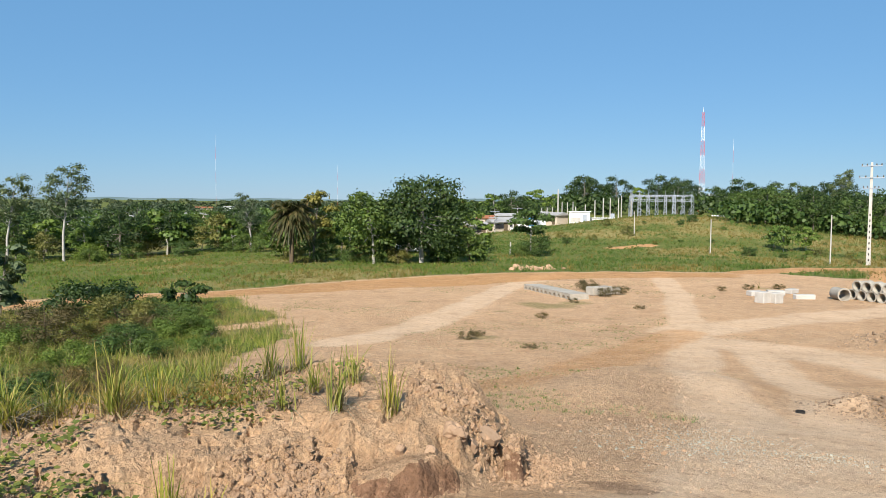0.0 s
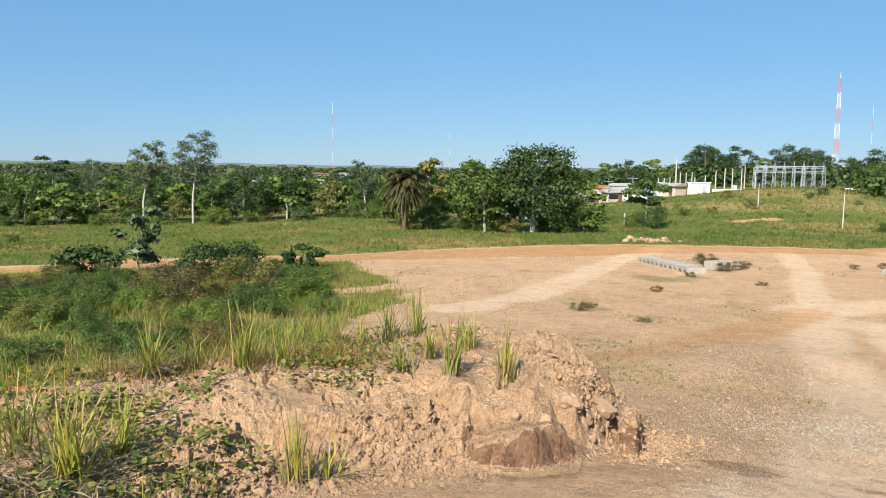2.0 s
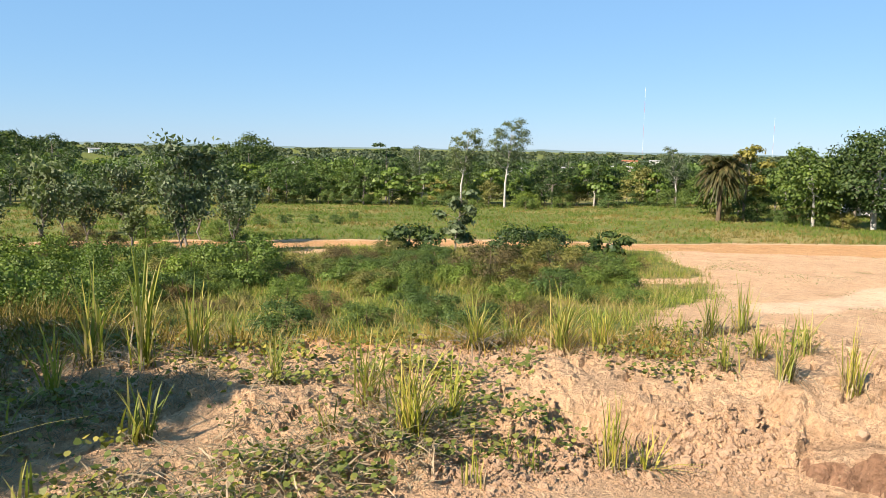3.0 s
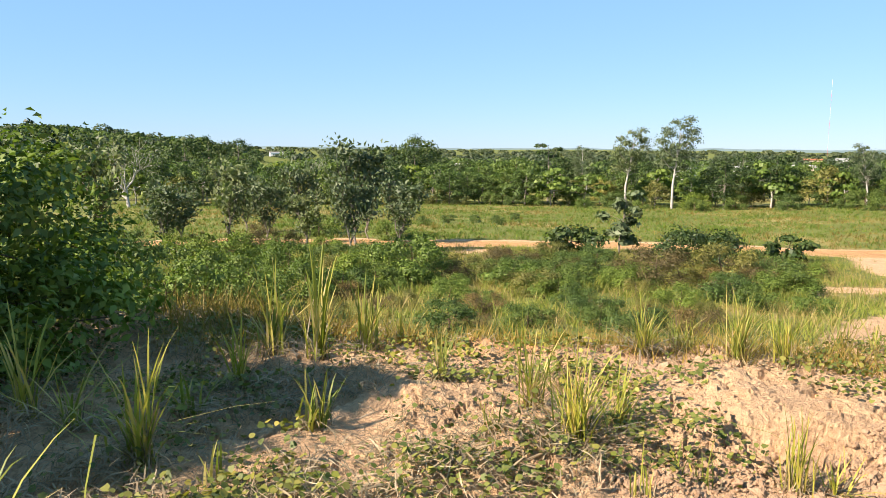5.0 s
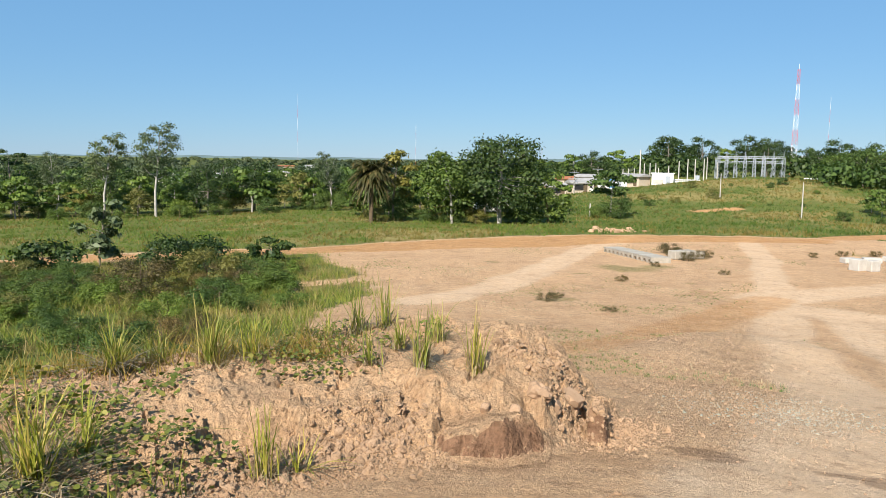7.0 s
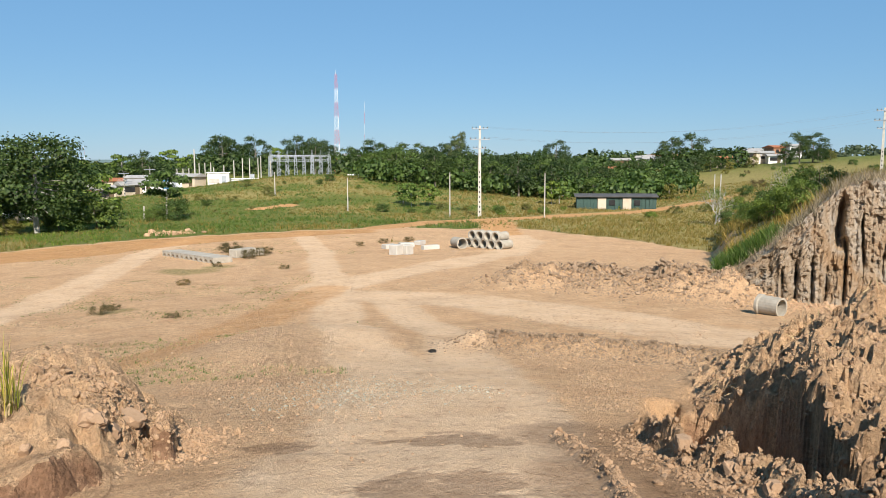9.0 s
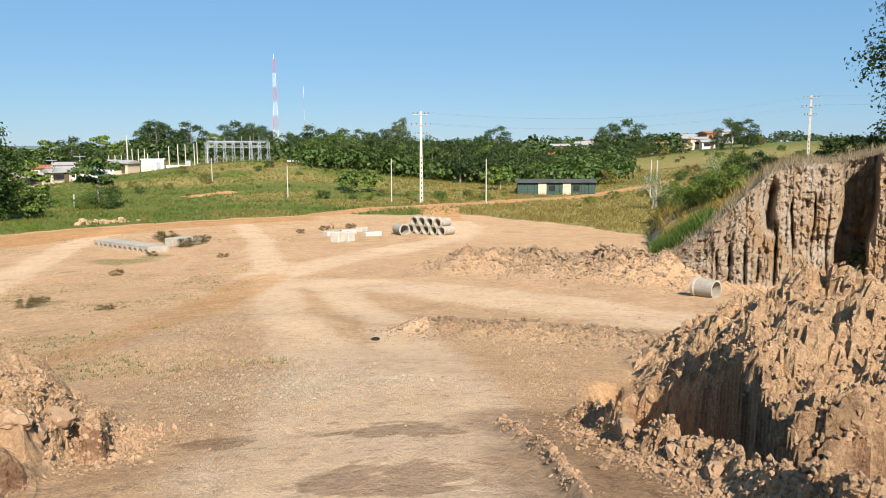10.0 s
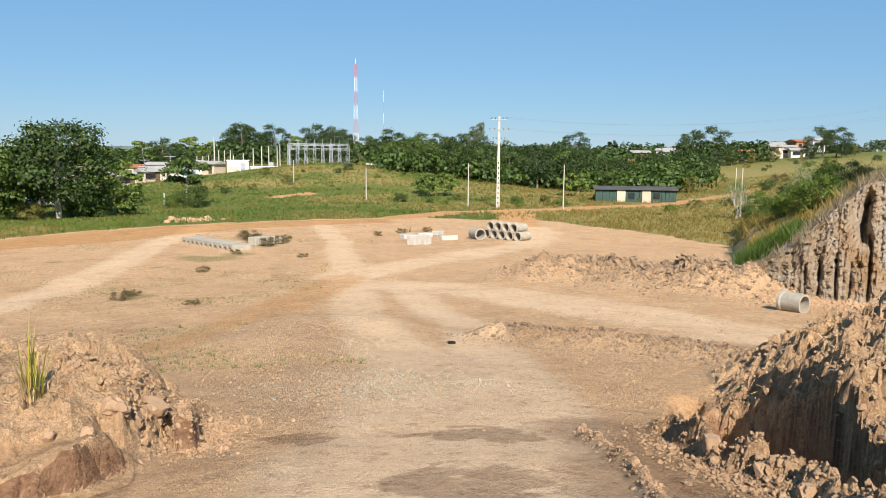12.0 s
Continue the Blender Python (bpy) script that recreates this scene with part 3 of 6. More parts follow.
BARK = speckled("grey_bark", [(0.3, (0.118, 0.096, 0.074)), (0.55, (0.199, 0.173, 0.140)), (0.75, (0.295, 0.266, 0.221))], 2.2, 0.9, 0.5, 0.03)
PALE_BARK = speckled("pale_bark", [(0.3, (0.266, 0.244, 0.207)), (0.7, (0.458, 0.435, 0.391))], 1.2, 0.85, 0.3, 0.02)
BROWN_STEM = speckled("brown_stem", [(0.3, (0.074, 0.052, 0.033)), (0.7, (0.148, 0.111, 0.066))], 4.0, 0.9, 0.3, 0.02)
LEAF_MID = leaf_material("mid_green_leaf", [(0, (0.044, 0.079, 0.020)), (0.5, (0.078, 0.128, 0.029)), (1, (0.126, 0.180, 0.043))])
LEAF_DARK = leaf_material("dark_green_leaf", [(0, (0.023, 0.047, 0.014)), (0.5, (0.043, 0.076, 0.020)), (1, (0.074, 0.109, 0.029))])
LEAF_GREY = leaf_material("grey_green_leaf", [(0, (0.063, 0.091, 0.042)), (0.5, (0.101, 0.135, 0.064)), (1, (0.147, 0.181, 0.091))])
LEAF_BRIGHT = leaf_material("bright_green_leaf", [(0, (0.075, 0.119, 0.020)), (0.5, (0.117, 0.180, 0.031)), (1, (0.175, 0.233, 0.050))])
LEAF_OLIVE = leaf_material("olive_leaf", [(0, (0.095, 0.098, 0.024)), (0.5, (0.157, 0.156, 0.040)), (1, (0.231, 0.214, 0.065))])
LEAF_RUST = leaf_material("rusty_leaf", [(0, (0.072, 0.059, 0.022)), (0.5, (0.127, 0.097, 0.038)), (1, (0.202, 0.142, 0.063))])
# leaf green shifted to grey-blue: distance haze painted into the base colour
LEAF_HAZED = leaf_material("hazed_leaf", [(0, (0.044, 0.068, 0.038)), (0.5, (0.068, 0.094, 0.049)), (1, (0.100, 0.122, 0.059))])
LEAF_VINE = leaf_material("vine_leaf", [(0, (0.083, 0.112, 0.019)), (0.6, (0.147, 0.164, 0.033)), (1, (0.295, 0.258, 0.059))])
BLADE = leaf_material("grass_blade", [(0, (0.134, 0.166, 0.023)), (0.5, (0.252, 0.268, 0.042)), (0.8, (0.382, 0.333, 0.079)), (1, (0.487, 0.365, 0.154))], 0.3)
BLADE_GREEN = leaf_material("green_blade", [(0, (0.045, 0.092, 0.013)), (0.6, (0.084, 0.142, 0.021)), (1, (0.153, 0.194, 0.043))], 0.3)
BLADE_DRY = leaf_material("dry_blade", [(0, (0.165, 0.122, 0.075)), (0.6, (0.270, 0.212, 0.138)), (1, (0.370, 0.300, 0.205))], 0.2)
FIELD_DRY = leaf_material("field_grass", [(0, (0.124, 0.111, 0.020)), (0.5, (0.224, 0.167, 0.040)), (1, (0.322, 0.210, 0.064))], 0.3)

MEADOW = leaf_material("meadow_blade", [(0, (0.109, 0.156, 0.022)), (0.5, (0.194, 0.227, 0.035)), (1, (0.319, 0.291, 0.072))], 0.35)
MEADOW_DRY = leaf_material("dry_meadow_blade", [(0, (0.185, 0.160, 0.042)), (0.5, (0.303, 0.236, 0.075)), (1, (0.421, 0.311, 0.127))], 0.3)


# ---- ground ----
def build_ground():
    fine = np.arange(86, -76, -0.23)
    rest = np.arange(-76, -274, -3.0)
    az = np.radians(np.concatenate([fine, rest]))
    rs, r = [0.25], 0.25
    while r < 3600:
        r += max(r * (0.0065 if r < 11 else 0.0125 if r < 130 else 0.035), 0.03)
        rs.append(r)
    rs = np.array(rs)
    R, A = np.meshgrid(rs, az, indexing="ij")
    x, y = (-np.sin(A) * R).ravel(), (np.cos(A) * R).ravel()
    z = land(x, y)
    n, k = len(rs), len(az)
    i, j = np.meshgrid(np.arange(n - 1), np.arange(k), indexing="ij")
    i, j = i.ravel(), j.ravel()
    j2 = (j + 1) % k
    faces = np.stack([i * k + j, i * k + j2, (i + 1) * k + j2, (i + 1) * k + j], 1)
    # close the middle
    verts = np.stack([x, y, z], 1)
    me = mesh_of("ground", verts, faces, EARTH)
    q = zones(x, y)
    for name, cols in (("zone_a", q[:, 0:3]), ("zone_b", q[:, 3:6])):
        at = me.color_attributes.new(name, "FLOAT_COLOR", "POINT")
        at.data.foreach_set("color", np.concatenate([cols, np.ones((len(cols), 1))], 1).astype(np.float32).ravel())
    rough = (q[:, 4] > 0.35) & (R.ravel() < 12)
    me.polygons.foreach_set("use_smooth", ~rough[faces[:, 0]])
    bm = bmesh.new()
    bm.from_mesh(me)
    bm.verts.ensure_lookup_table()
    bm.faces.new([bm.verts[t] for t in range(k)])
    bmesh.ops.recalc_face_normals(bm, faces=bm.faces)
    bm.to_mesh(me)
    bm.free()
    return tagged(new("ground", me), "bare sandy building ground with ruts and grassy fields", "ground", kind="structure")


build_ground()


def cliff_material():
    m, nt, b = material("cut_earth", 0.95, 0.1)
    c = nt.nodes.new("ShaderNodeTexCoord")
    mp = nt.nodes.new("ShaderNodeMapping")
    mp.inputs["Scale"].default_value = (1.6, 1.6, 0.35)
    nt.links.new(c.outputs["Object"], mp.inputs[0])
    n = nt.nodes.new("ShaderNodeTexNoise")
    n.inputs["Scale"].default_value, n.inputs["Detail"].default_value = 1.2, 7
    nt.links.new(mp.outputs[0], n.inputs["Vector"])
    col = ramp(nt, n.outputs["Fac"], [(0.30, (0.270, 0.180, 0.108)), (0.40, (0.385, 0.282, 0.186)), (0.53, (0.440, 0.345, 0.248)), (0.68, (0.480, 0.420, 0.345))])
    ochre = ramp(nt, noise_at(nt, 0.5, 4), [(0.48, grey(0)), (0.66, grey(0.75))])
    col = mix(nt, ochre, col, (0.399, 0.236, 0.111))
    nt.links.new(col, b.inputs["Base Color"])
    bump(nt, b, noise_at(nt, 5.5, 9, 0.8), 1.0, 0.20)
    return m


def build_cliff():
    """The cut bank: fluted by the digger, with slumps at its foot."""
    az = np.concatenate([np.arange(-46.5, -64, -0.07), np.arange(-64, -100, -0.3)])
    t = np.linspace(0, 1, 110)
    A, T = np.meshgrid(az, t, indexing="ij")
    base = np.interp(A, *CLIFF_BASE)
    top = np.interp(A, *CLIFF_TOP)
    s = -A * 0.52
    depth = 0.35 + 1.25 * T ** 1.25
    wob = s + 0.08 * fbm(s * 0.6, T * 2.2, 231, 2)
    flute = np.abs(np.sin(math.pi * 1.45 * wob + 2.6 * fbm(s * 0.9, T * 0.12, 235, 3)))
    flute = (1 - flute) ** 1.7 * (0.40 + 0.8 * vnoise(s * 0.7, T * 1.2, 237))
    thin = np.abs(np.sin(math.pi * 2.7 * wob + 2.8 * fbm(s * 1.6, T * 0.2, 239, 3)))
    ribs = 0.11 * flute * (0.1 + 1.2 * vnoise(s * 0.5, T * 0.8, 249)) + 0.09 * (1 - thin) ** 1.6 + 0.22 * shards(wob * 1.3, T * 5, 233) + 0.10 * shards(wob * 3.5, T * 11, 245) + 0.13 * smooth(0.20, 0.0, np.abs(fbm(wob * 0.95, T * 0.30, 201, 2))) + 0.12 * smooth(0.16, 0.0, np.abs(fbm(wob * 2.3, T * 0.5, 205, 2))) + 0.10 * fbm(wob * 4, T * 7, 209, 6) + 0.15 * shards(wob * 2.4, T * 15, 255) + 0.08 * shards(wob * 7, T * 34, 257) + 0.20 * fbm(wob * 9, T * 1.6, 243, 4) + 0.20 * fbm(wob * 14, T * 30, 247, 4)
    big = 0.9 * fbm(s * 0.30, T * 0.4, 213, 2)
    slump = -0.9 * np.clip(0.32 - T, 0, 1) / 0.32 * (0.4 + vnoise(s * 0.8, s * 0, 217)) + 0.25 * np.clip(0.4 - T, 0, 1) * fbm(s * 2.5, T * 4, 218, 4)
    gully = np.zeros_like(A)
    for at, wide, lo, hi, deep in ((-54.2, 0.30, 0.45, 0.93, 1.3), (-54.6, 0.10, 0.0, 0.6, 0.6), (-55.6, 0.10, 0.3, 0.75, 0.6), (-52.7, 0.10, 0.0, 0.5, 0.5), (-51.6, 0.12, 0.0, 0.6, 0.5),
                                   (-50.7, 0.10, 0.0, 0.6, 0.4), (-56.9, 0.08, 0.2, 0.8, 0.4), (-53.5, 0.08, 0.0, 0.4, 0.4), (-57.8, 0.07, 0.1, 0.7, 0.3)):
        gully = gully + deep * np.exp(-((A - at + 0.25 * fbm(T * 3, T * 0 + at, 253)) / wide) ** 2) * smooth(lo - 0.05, lo + 0.12, T) * smooth(hi + 0.05, hi - 0.12, T)
    slot = 3.0 * smooth(1.10, 0.85, np.abs(A + 59.2 + 0.5 * fbm(T * 3, T * 0, 219) + 0.35 * T)) * smooth(0.02, 0.10, T)
    R = base + depth + slump + (ribs * 0.85 + big) * smooth(0, 0.1, T) * (1 - 0.55 * smooth(0.93, 1, T)) + gully + slot
    x, y = -np.sin(np.radians(A)) * R, np.cos(np.radians(A)) * R
    foot = land(x[:, 0], y[:, 0], False)[:, None] - 0.25
    z = foot + (top[:, :] + 0.10 + 0.42 * fbm(s * 1.4, T * 0, 221, 5) - foot) * T
    # the top folds back over the high ground
    rim = np.interp(az, *CLIFF_BASE)
    lip_rows = []
    for out, up in ((2.6, 0.10), (4.4, 0.06), (6.6, -0.12)):
        rr = np.maximum(rim + out, R[:, -1] + 0.05 * out)
        lip_rows.append(np.stack([-np.sin(np.radians(az)) * rr, np.cos(np.radians(az)) * rr, top[:, -1] + up], 1))
    n, k = A.shape
    verts = np.concatenate([np.stack([x, y, z], 2).reshape(-1, 3)] + lip_rows)
    i, j = np.meshgrid(np.arange(n - 1), np.arange(k - 1), indexing="ij")
    i, j = i.ravel(), j.ravel()
    faces = np.stack([i * k + j, (i + 1) * k + j, (i + 1) * k + j + 1, i * k + j + 1], 1)
    e = np.arange(n - 1)
    lips = [np.stack([e * k + k - 1, (e + 1) * k + k - 1, n * k + e + 1, n * k + e], 1)]
    for q in (0, 1):
        lips.append(np.stack([(k + q) * n + e, (k + q) * n + e + 1, (k + q + 1) * n + e + 1, (k + q + 1) * n + e], 1))
    me = mesh_of("earth_bank", verts, np.concatenate([faces] + lips), cliff_material(), flat=True)
    return tagged(new("earth_bank", me), "high fluted cut bank of pale ochre earth", "bank", kind="structure")


build_cliff()


# ---- plants ----
def leaf_mesh(name, c, n, size, mat, aspect=0.55, rng=None, fold=0.18):
    """Small folded leaves or leaf sprays at points c, facing n."""
    rng = rng or np.random.default_rng(1)
    k = len(c)
    n = n / np.linalg.norm(n, axis=1, keepdims=True)
    u = rng.normal(size=(k, 3))
    a = np.cross(n, u)
    a /= np.linalg.norm(a, axis=1, keepdims=True) + 1e-9
    b = np.cross(n, a)
    s = np.asarray(size).reshape(-1, 1) * np.ones((k, 1))
    tip, left, right = a * s * 0.5, b * s * aspect * 0.5, -b * s * aspect * 0.5
    lift = n * s * fold
    v = np.stack([c - tip - lift, c + left + lift * 0.3 + tip * 0.15, c + tip - lift, c + right + lift * 0.3 + tip * 0.15], 1).reshape(-1, 3)
    f = np.arange(4 * k).reshape(-1, 4)
    return mesh_of(name, v, f, mat)


def crown_points(blobs, count, rng, hollow=0.55):
    """Points and facings on the outer parts of overlapping clumps."""
    vol = np.array([b[1] * b[1] for b in blobs])
    pick = rng.choice(len(blobs), count, p=vol / vol.sum())
    cen = np.array([b[0] for b in blobs])[pick]
    rad = np.array([(b[1], b[1], b[1] * b[2]) for b in blobs])[pick]
    d = rng.normal(size=(count, 3))
    d /= np.linalg.norm(d, axis=1, keepdims=True)
    d[:, 2] = np.where(d[:, 2] < -0.45, -d[:, 2] * 0.6, d[:, 2])
    t = hollow + (1 - hollow) * rng.random((count, 1)) ** 0.6
    lump = 1 + 0.22 * np.clip(rng.normal(size=(count, 1)), -2, 1.3)
    return cen + d * rad * t * lump, d + rng.normal(size=(count, 3)) * 0.45 + np.array([0, 0, 0.35])


def make_tree(name, label, seed, height, spread, bare, leaves, size, leaf, bark, blobs=9, girth=0.16, lean=0.3, flat=0.75, hollow=0.5, aspect=0.6, at=None, group=""):
    """A tree or shrub: tapered trunk with limbs, and a crown of leaf clumps with gaps."""
    rng = np.random.default_rng(seed)
    tree = thing(name, label, "shrub" if "shrub" in name or "bush" in name else "tree", at, group)
    top = np.array([rng.normal() * lean, rng.normal() * lean, height * 0.86])
    path = [np.array([0, 0, -0.3]), np.array([rng.normal() * 0.06, rng.normal() * 0.06, height * 0.25]),
            top * np.array([0.5, 0.5, 0.6]) + rng.normal(size=3) * lean * 0.25, top]
    runs = [(path, [girth, girth * 0.8, girth * 0.5, girth * 0.12])]
    clumps = []
    for i in range(blobs):
        f = (i + 0.5) / blobs
        ang = i * 2.4 + rng.random() * 0.9
        zc = height * (bare + (0.90 - bare) * f ** 0.9)
        wide = spread * math.sin(math.pi * min(0.98, 0.18 + 0.70 * f)) * (0.45 + 0.5 * rng.random())
        br = spread * (0.30 + 0.22 * rng.random()) * (1.0 if f < 0.75 else 0.85)
        cen = np.array([math.cos(ang) * wide + top[0] * f, math.sin(ang) * wide + top[1] * f, min(zc, height - br * flat)])
        clumps.append((cen, br, flat))
        g = 0.25 + 0.6 * f
        root = path[1] + (path[3] - path[1]) * min(0.85, g * 0.75)
        mid = (root + cen) / 2 + rng.normal(size=3) * 0.1 * spread
        runs.append(([root, mid, cen + (cen - root) * 0.25], [girth * 0.42 * (1.1 - f), girth * 0.26 * (1.1 - f), girth * 0.06]))
    part("trunk", tubes("trunk", runs, bark, 6), tree)
    c, n = crown_points(clumps, leaves, rng, hollow)
    part("crown", leaf_mesh("crown", c, n, size * (0.6 + 0.8 * rng.random(leaves)), leaf, aspect, rng), tree)
    return tree


def make_branching(name, label, seed, height, spread, fork, leaves, size, leaf, bark, girth=0.16, levels=3, splay=0.55, clump=0.5, hang=0.0, aspect=0.6, at=None, forks=4):
    """A tree whose trunk forks again and again, with leaves gathered round the twig ends."""
    rng = np.random.default_rng(seed)
    tree = thing(name, label, "tree", at)
    runs, tips = [], []

    def grow(p, d, length, level, g):
        bend = rng.normal(size=3) * 0.10 * length
        mid = p + d * length * 0.5 + bend
        end = p + d * length + bend * 0.4
        runs.append([[p, mid, end], [g, g * 0.8, g * 0.62]])
        if level == 0:
            tips.append(end)
            tips.append(mid)
            return
        n = forks if level > 1 else forks - 1
        turn = rng.random() * 6.28
        side = np.cross(d, (0.3, 0.1, 1.0))
        side /= np.linalg.norm(side)
        other = np.cross(d, side)
        for i in range(n):
            a = turn + 6.28 * i / n + rng.normal() * 0.35
            w = splay * (0.6 + 0.7 * rng.random())
            q = d * math.cos(w) + (side * math.cos(a) + other * math.sin(a)) * math.sin(w)
            q[2] += 0.12
            q /= np.linalg.norm(q)
            start = p + (end - p) * (0.5 + 0.5 * i / max(1, n - 1)) + bend * 0.3
            grow(start, q, length * (0.62 + 0.25 * rng.random()), level - 1, g * 0.52)

    up = np.array([rng.normal() * 0.06, rng.normal() * 0.06, 1.0])
    grow(np.array([0.0, 0.0, -0.2]), up / np.linalg.norm(up), height * fork, levels, girth)
    tips = np.array(tips)
    wide = np.percentile(np.hypot(tips[:, 0], tips[:, 1]), 90)
    f = np.array([spread * 0.88 / wide, spread * 0.88 / wide, 1.0])
    base = height * fork * 0.8
    grown = (height - clump * 0.6 - base) / (tips[:, 2].max() - base)

    def fit(p):
        q = p * f
        if q[2] > base:
            q[2] = base + (q[2] - base) * grown
        return q

    part("trunk", tubes("trunk", [([fit(p) for p in pts], rad) for pts, rad in runs], bark, 5), tree)
    tips = np.array([fit(p) for p in tips])
    c = tips[rng.integers(len(tips), size=leaves)] + rng.normal(size=(leaves, 3)) * clump * np.array([0.5, 0.5, 0.38])
    n = rng.normal(size=(leaves, 3)) * (0.6 + hang) + np.array([0, 0, 0.6 * (1 - hang)])
    part("crown", leaf_mesh("crown", c, n, size * (0.6 + 0.8 * rng.random(leaves)), leaf, aspect, rng), tree)
    return tree


def make_palm(name, label, seed, height, reach, fronds, leaf, at=None):
    rng = np.random.default_rng(seed)
    palm = thing(name, label, "palm", at)
    part("trunk", tubes("trunk", [([(0, 0, -0.3), (0.05, 0, height * 0.5), (0.1, 0.05, height)], [0.24, 0.2, 0.17])], BROWN_STEM, 8), palm)
    c, n, runs = [], [], []
    for i in range(fronds):
        ang, rise = i * 2.399, 1.35 - 2.2 * (i / fronds) + 0.3 * rng.normal()
        pts = []
        for s in np.linspace(0, 1, 8):
            out = reach * s * math.cos(rise * 0.55) * (1 - 0.12 * s)
            up = reach * (s * math.sin(rise) * 0.95 - 0.50 * s * s)
            pts.append(np.array([0.1 + math.cos(ang) * out, 0.05 + math.sin(ang) * out, height + up]))
        runs.append((pts, [0.035, 0.03, 0.028, 0.025, 0.02, 0.015, 0.01, 0.005]))
        for s in range(1, 8):
            for side in (-1, 1):
                for q in range(3):
                    base = pts[s - 1] + (pts[s] - pts[s - 1]) * (q / 3)
                    away = np.array([-math.sin(ang), math.cos(ang), -0.5]) * side
                    away[2] = -0.55
                    c.append(base + away * reach * 0.14)
                    n.append(np.cross(away, pts[s] - pts[s - 1]) + rng.normal(size=3) * 0.01)
    c, n = np.array(c), np.array(n)
    # leaflets hang to both sides of each rib
    v, f = [], []
    for i, (p, q) in enumerate(zip(c, n)):
        q = q / (np.linalg.norm(q) + 1e-9)
        w = rng.normal(size=3) * 0.05
        side = np.cross(q, (0, 0, 1.0))
        side /= np.linalg.norm(side) + 1e-9
        half = reach * 0.17
        d = np.cross(side, q)
        v += [p - d * half + w, p + side * 0.045, p + d * half, p - side * 0.045]
        f.append((4 * i, 4 * i + 1, 4 * i + 2, 4 * i + 3))
    part("frond", tubes("frond", runs, leaf, 4), palm, "arching frond ribs")
    part("leaflet", mesh_of("leaflet", v, f, leaf), palm)
    return palm


def ground_pose(az, r, turn=0.0, size=1.0, sink=0.0, tall=1.0):
    x, y = spot(az, r)
    return Matrix.Translation((x, y, gz(x, y) - sink)) @ Matrix.Rotation(turn, 4, "Z") @ Matrix.Diagonal((size, size, size * tall, 1))


PALM = leaf_material("palm_leaflet", [(0, (0.033, 0.037, 0.013)), (0.6, (0.061, 0.066, 0.024)), (1, (0.143, 0.105, 0.050))])
rng0 = np.random.default_rng(11)
KINDS = {
    "round": make_tree("broadleaf_tree", "bushy green broadleaf tree at the field's edge", 1, 6.5, 3.3, 0.12, 2600, 0.34, LEAF_MID, BARK, 12, 0.16, at=ground_pose(38, 106)),
    "dark": make_tree("broadleaf_tree", "dense dark green broadleaf tree in the woodland edge", 2, 7.0, 3.2, 0.18, 2600, 0.30, LEAF_DARK, BARK, 11, 0.18, at=ground_pose(45.5, 118, 0, 1.15)),
    "tall": make_tree("tall_tree", "tall slender tree with pale trunk and open crown", 3, 11.4, 2.35, 0.40, 3600, 0.24, LEAF_GREY, PALE_BARK, 19, 0.17, 0.4, 0.8, 0.3, at=ground_pose(26.6, 100, 0.4, 1.08)),
    "umbrella": make_tree("umbrella_tree", "light green tree with large umbrella leaves", 4, 6.0, 3.0, 0.25, 1100, 0.55, LEAF_BRIGHT, PALE_BARK, 10, 0.13, 0.4, 0.5, aspect=0.8, at=ground_pose(20, 104)),
    "olive": make_tree("scrub_tree", "olive brown scrub tree with thin twigs", 5, 5.2, 2.7, 0.15, 1900, 0.30, LEAF_OLIVE, BARK, 9, 0.12, at=ground_pose(16.5, 103)),
    "grey": make_branching("young_tree", "young tree with grey-green hanging leaves", 6, 6.2, 2.0, 0.26, 1300, 0.34, LEAF_GREY, BARK, 0.085, 3, 0.5, 0.55, 0.6, 0.5, at=ground_pose(50, 43)),
    "under": make_tree("shrub", "low green shrub in rough grass", 7, 1.7, 1.5, 0.05, 5200, 0.085, LEAF_MID, BROWN_STEM, 8, 0.05, 0.15, 0.8, 0.3, at=ground_pose(25, 96)),
    "scrub": make_tree("shrub", "brownish wiry shrub in rough grass", 8, 1.6, 1.4, 0.02, 5000, 0.075, LEAF_OLIVE, BROWN_STEM, 8, 0.05, 0.15, 0.9, 0.2, at=ground_pose(23, 30)),
    "lush": make_tree("shrub", "bright green leafy shrub in the hollow", 9, 1.7, 1.5, 0.05, 4600, 0.095, LEAF_BRIGHT, BROWN_STEM, 8, 0.05, 0.15, 0.8, 0.3, at=ground_pose(46, 25)),
    "rust": make_tree("shrub", "rusty brown seeding shrub in the hollow", 12, 1.5, 1.4, 0.02, 5200, 0.065, LEAF_RUST, BROWN_STEM, 9, 0.05, 0.15, 0.9, 0.2, at=ground_pose(28, 27)),
    "white": make_branching("bare_tree", "spreading tree with white bark and thin foliage", 10, 9.0, 4.6, 0.26, 2600, 0.20, LEAF_BRIGHT, PALE_BARK, 0.24, 4, 0.75, 0.8, at=ground_pose(65.8, 100)),
}


def plant(kind, az, r, size=1.0, tall=1.0, turn=None):
    return copy_thing(KINDS[kind], ground_pose(az, r, rng0.random() * 6.28 if turn is None else turn, size, 0.05, tall))


def pick(names):
    return names[int(rng0.integers(len(names)))]


# trees that stand out, with their measured bearings
BIG = make_tree("broadleaf_tree", "large spreading tree with glossy green foliage by the road", 21, 8.6, 4.4, 0.14, 9000, 0.30, LEAF_DARK, PALE_BARK, 24, 0.26, 0.4, 0.7, at=ground_pose(1.6, 74))
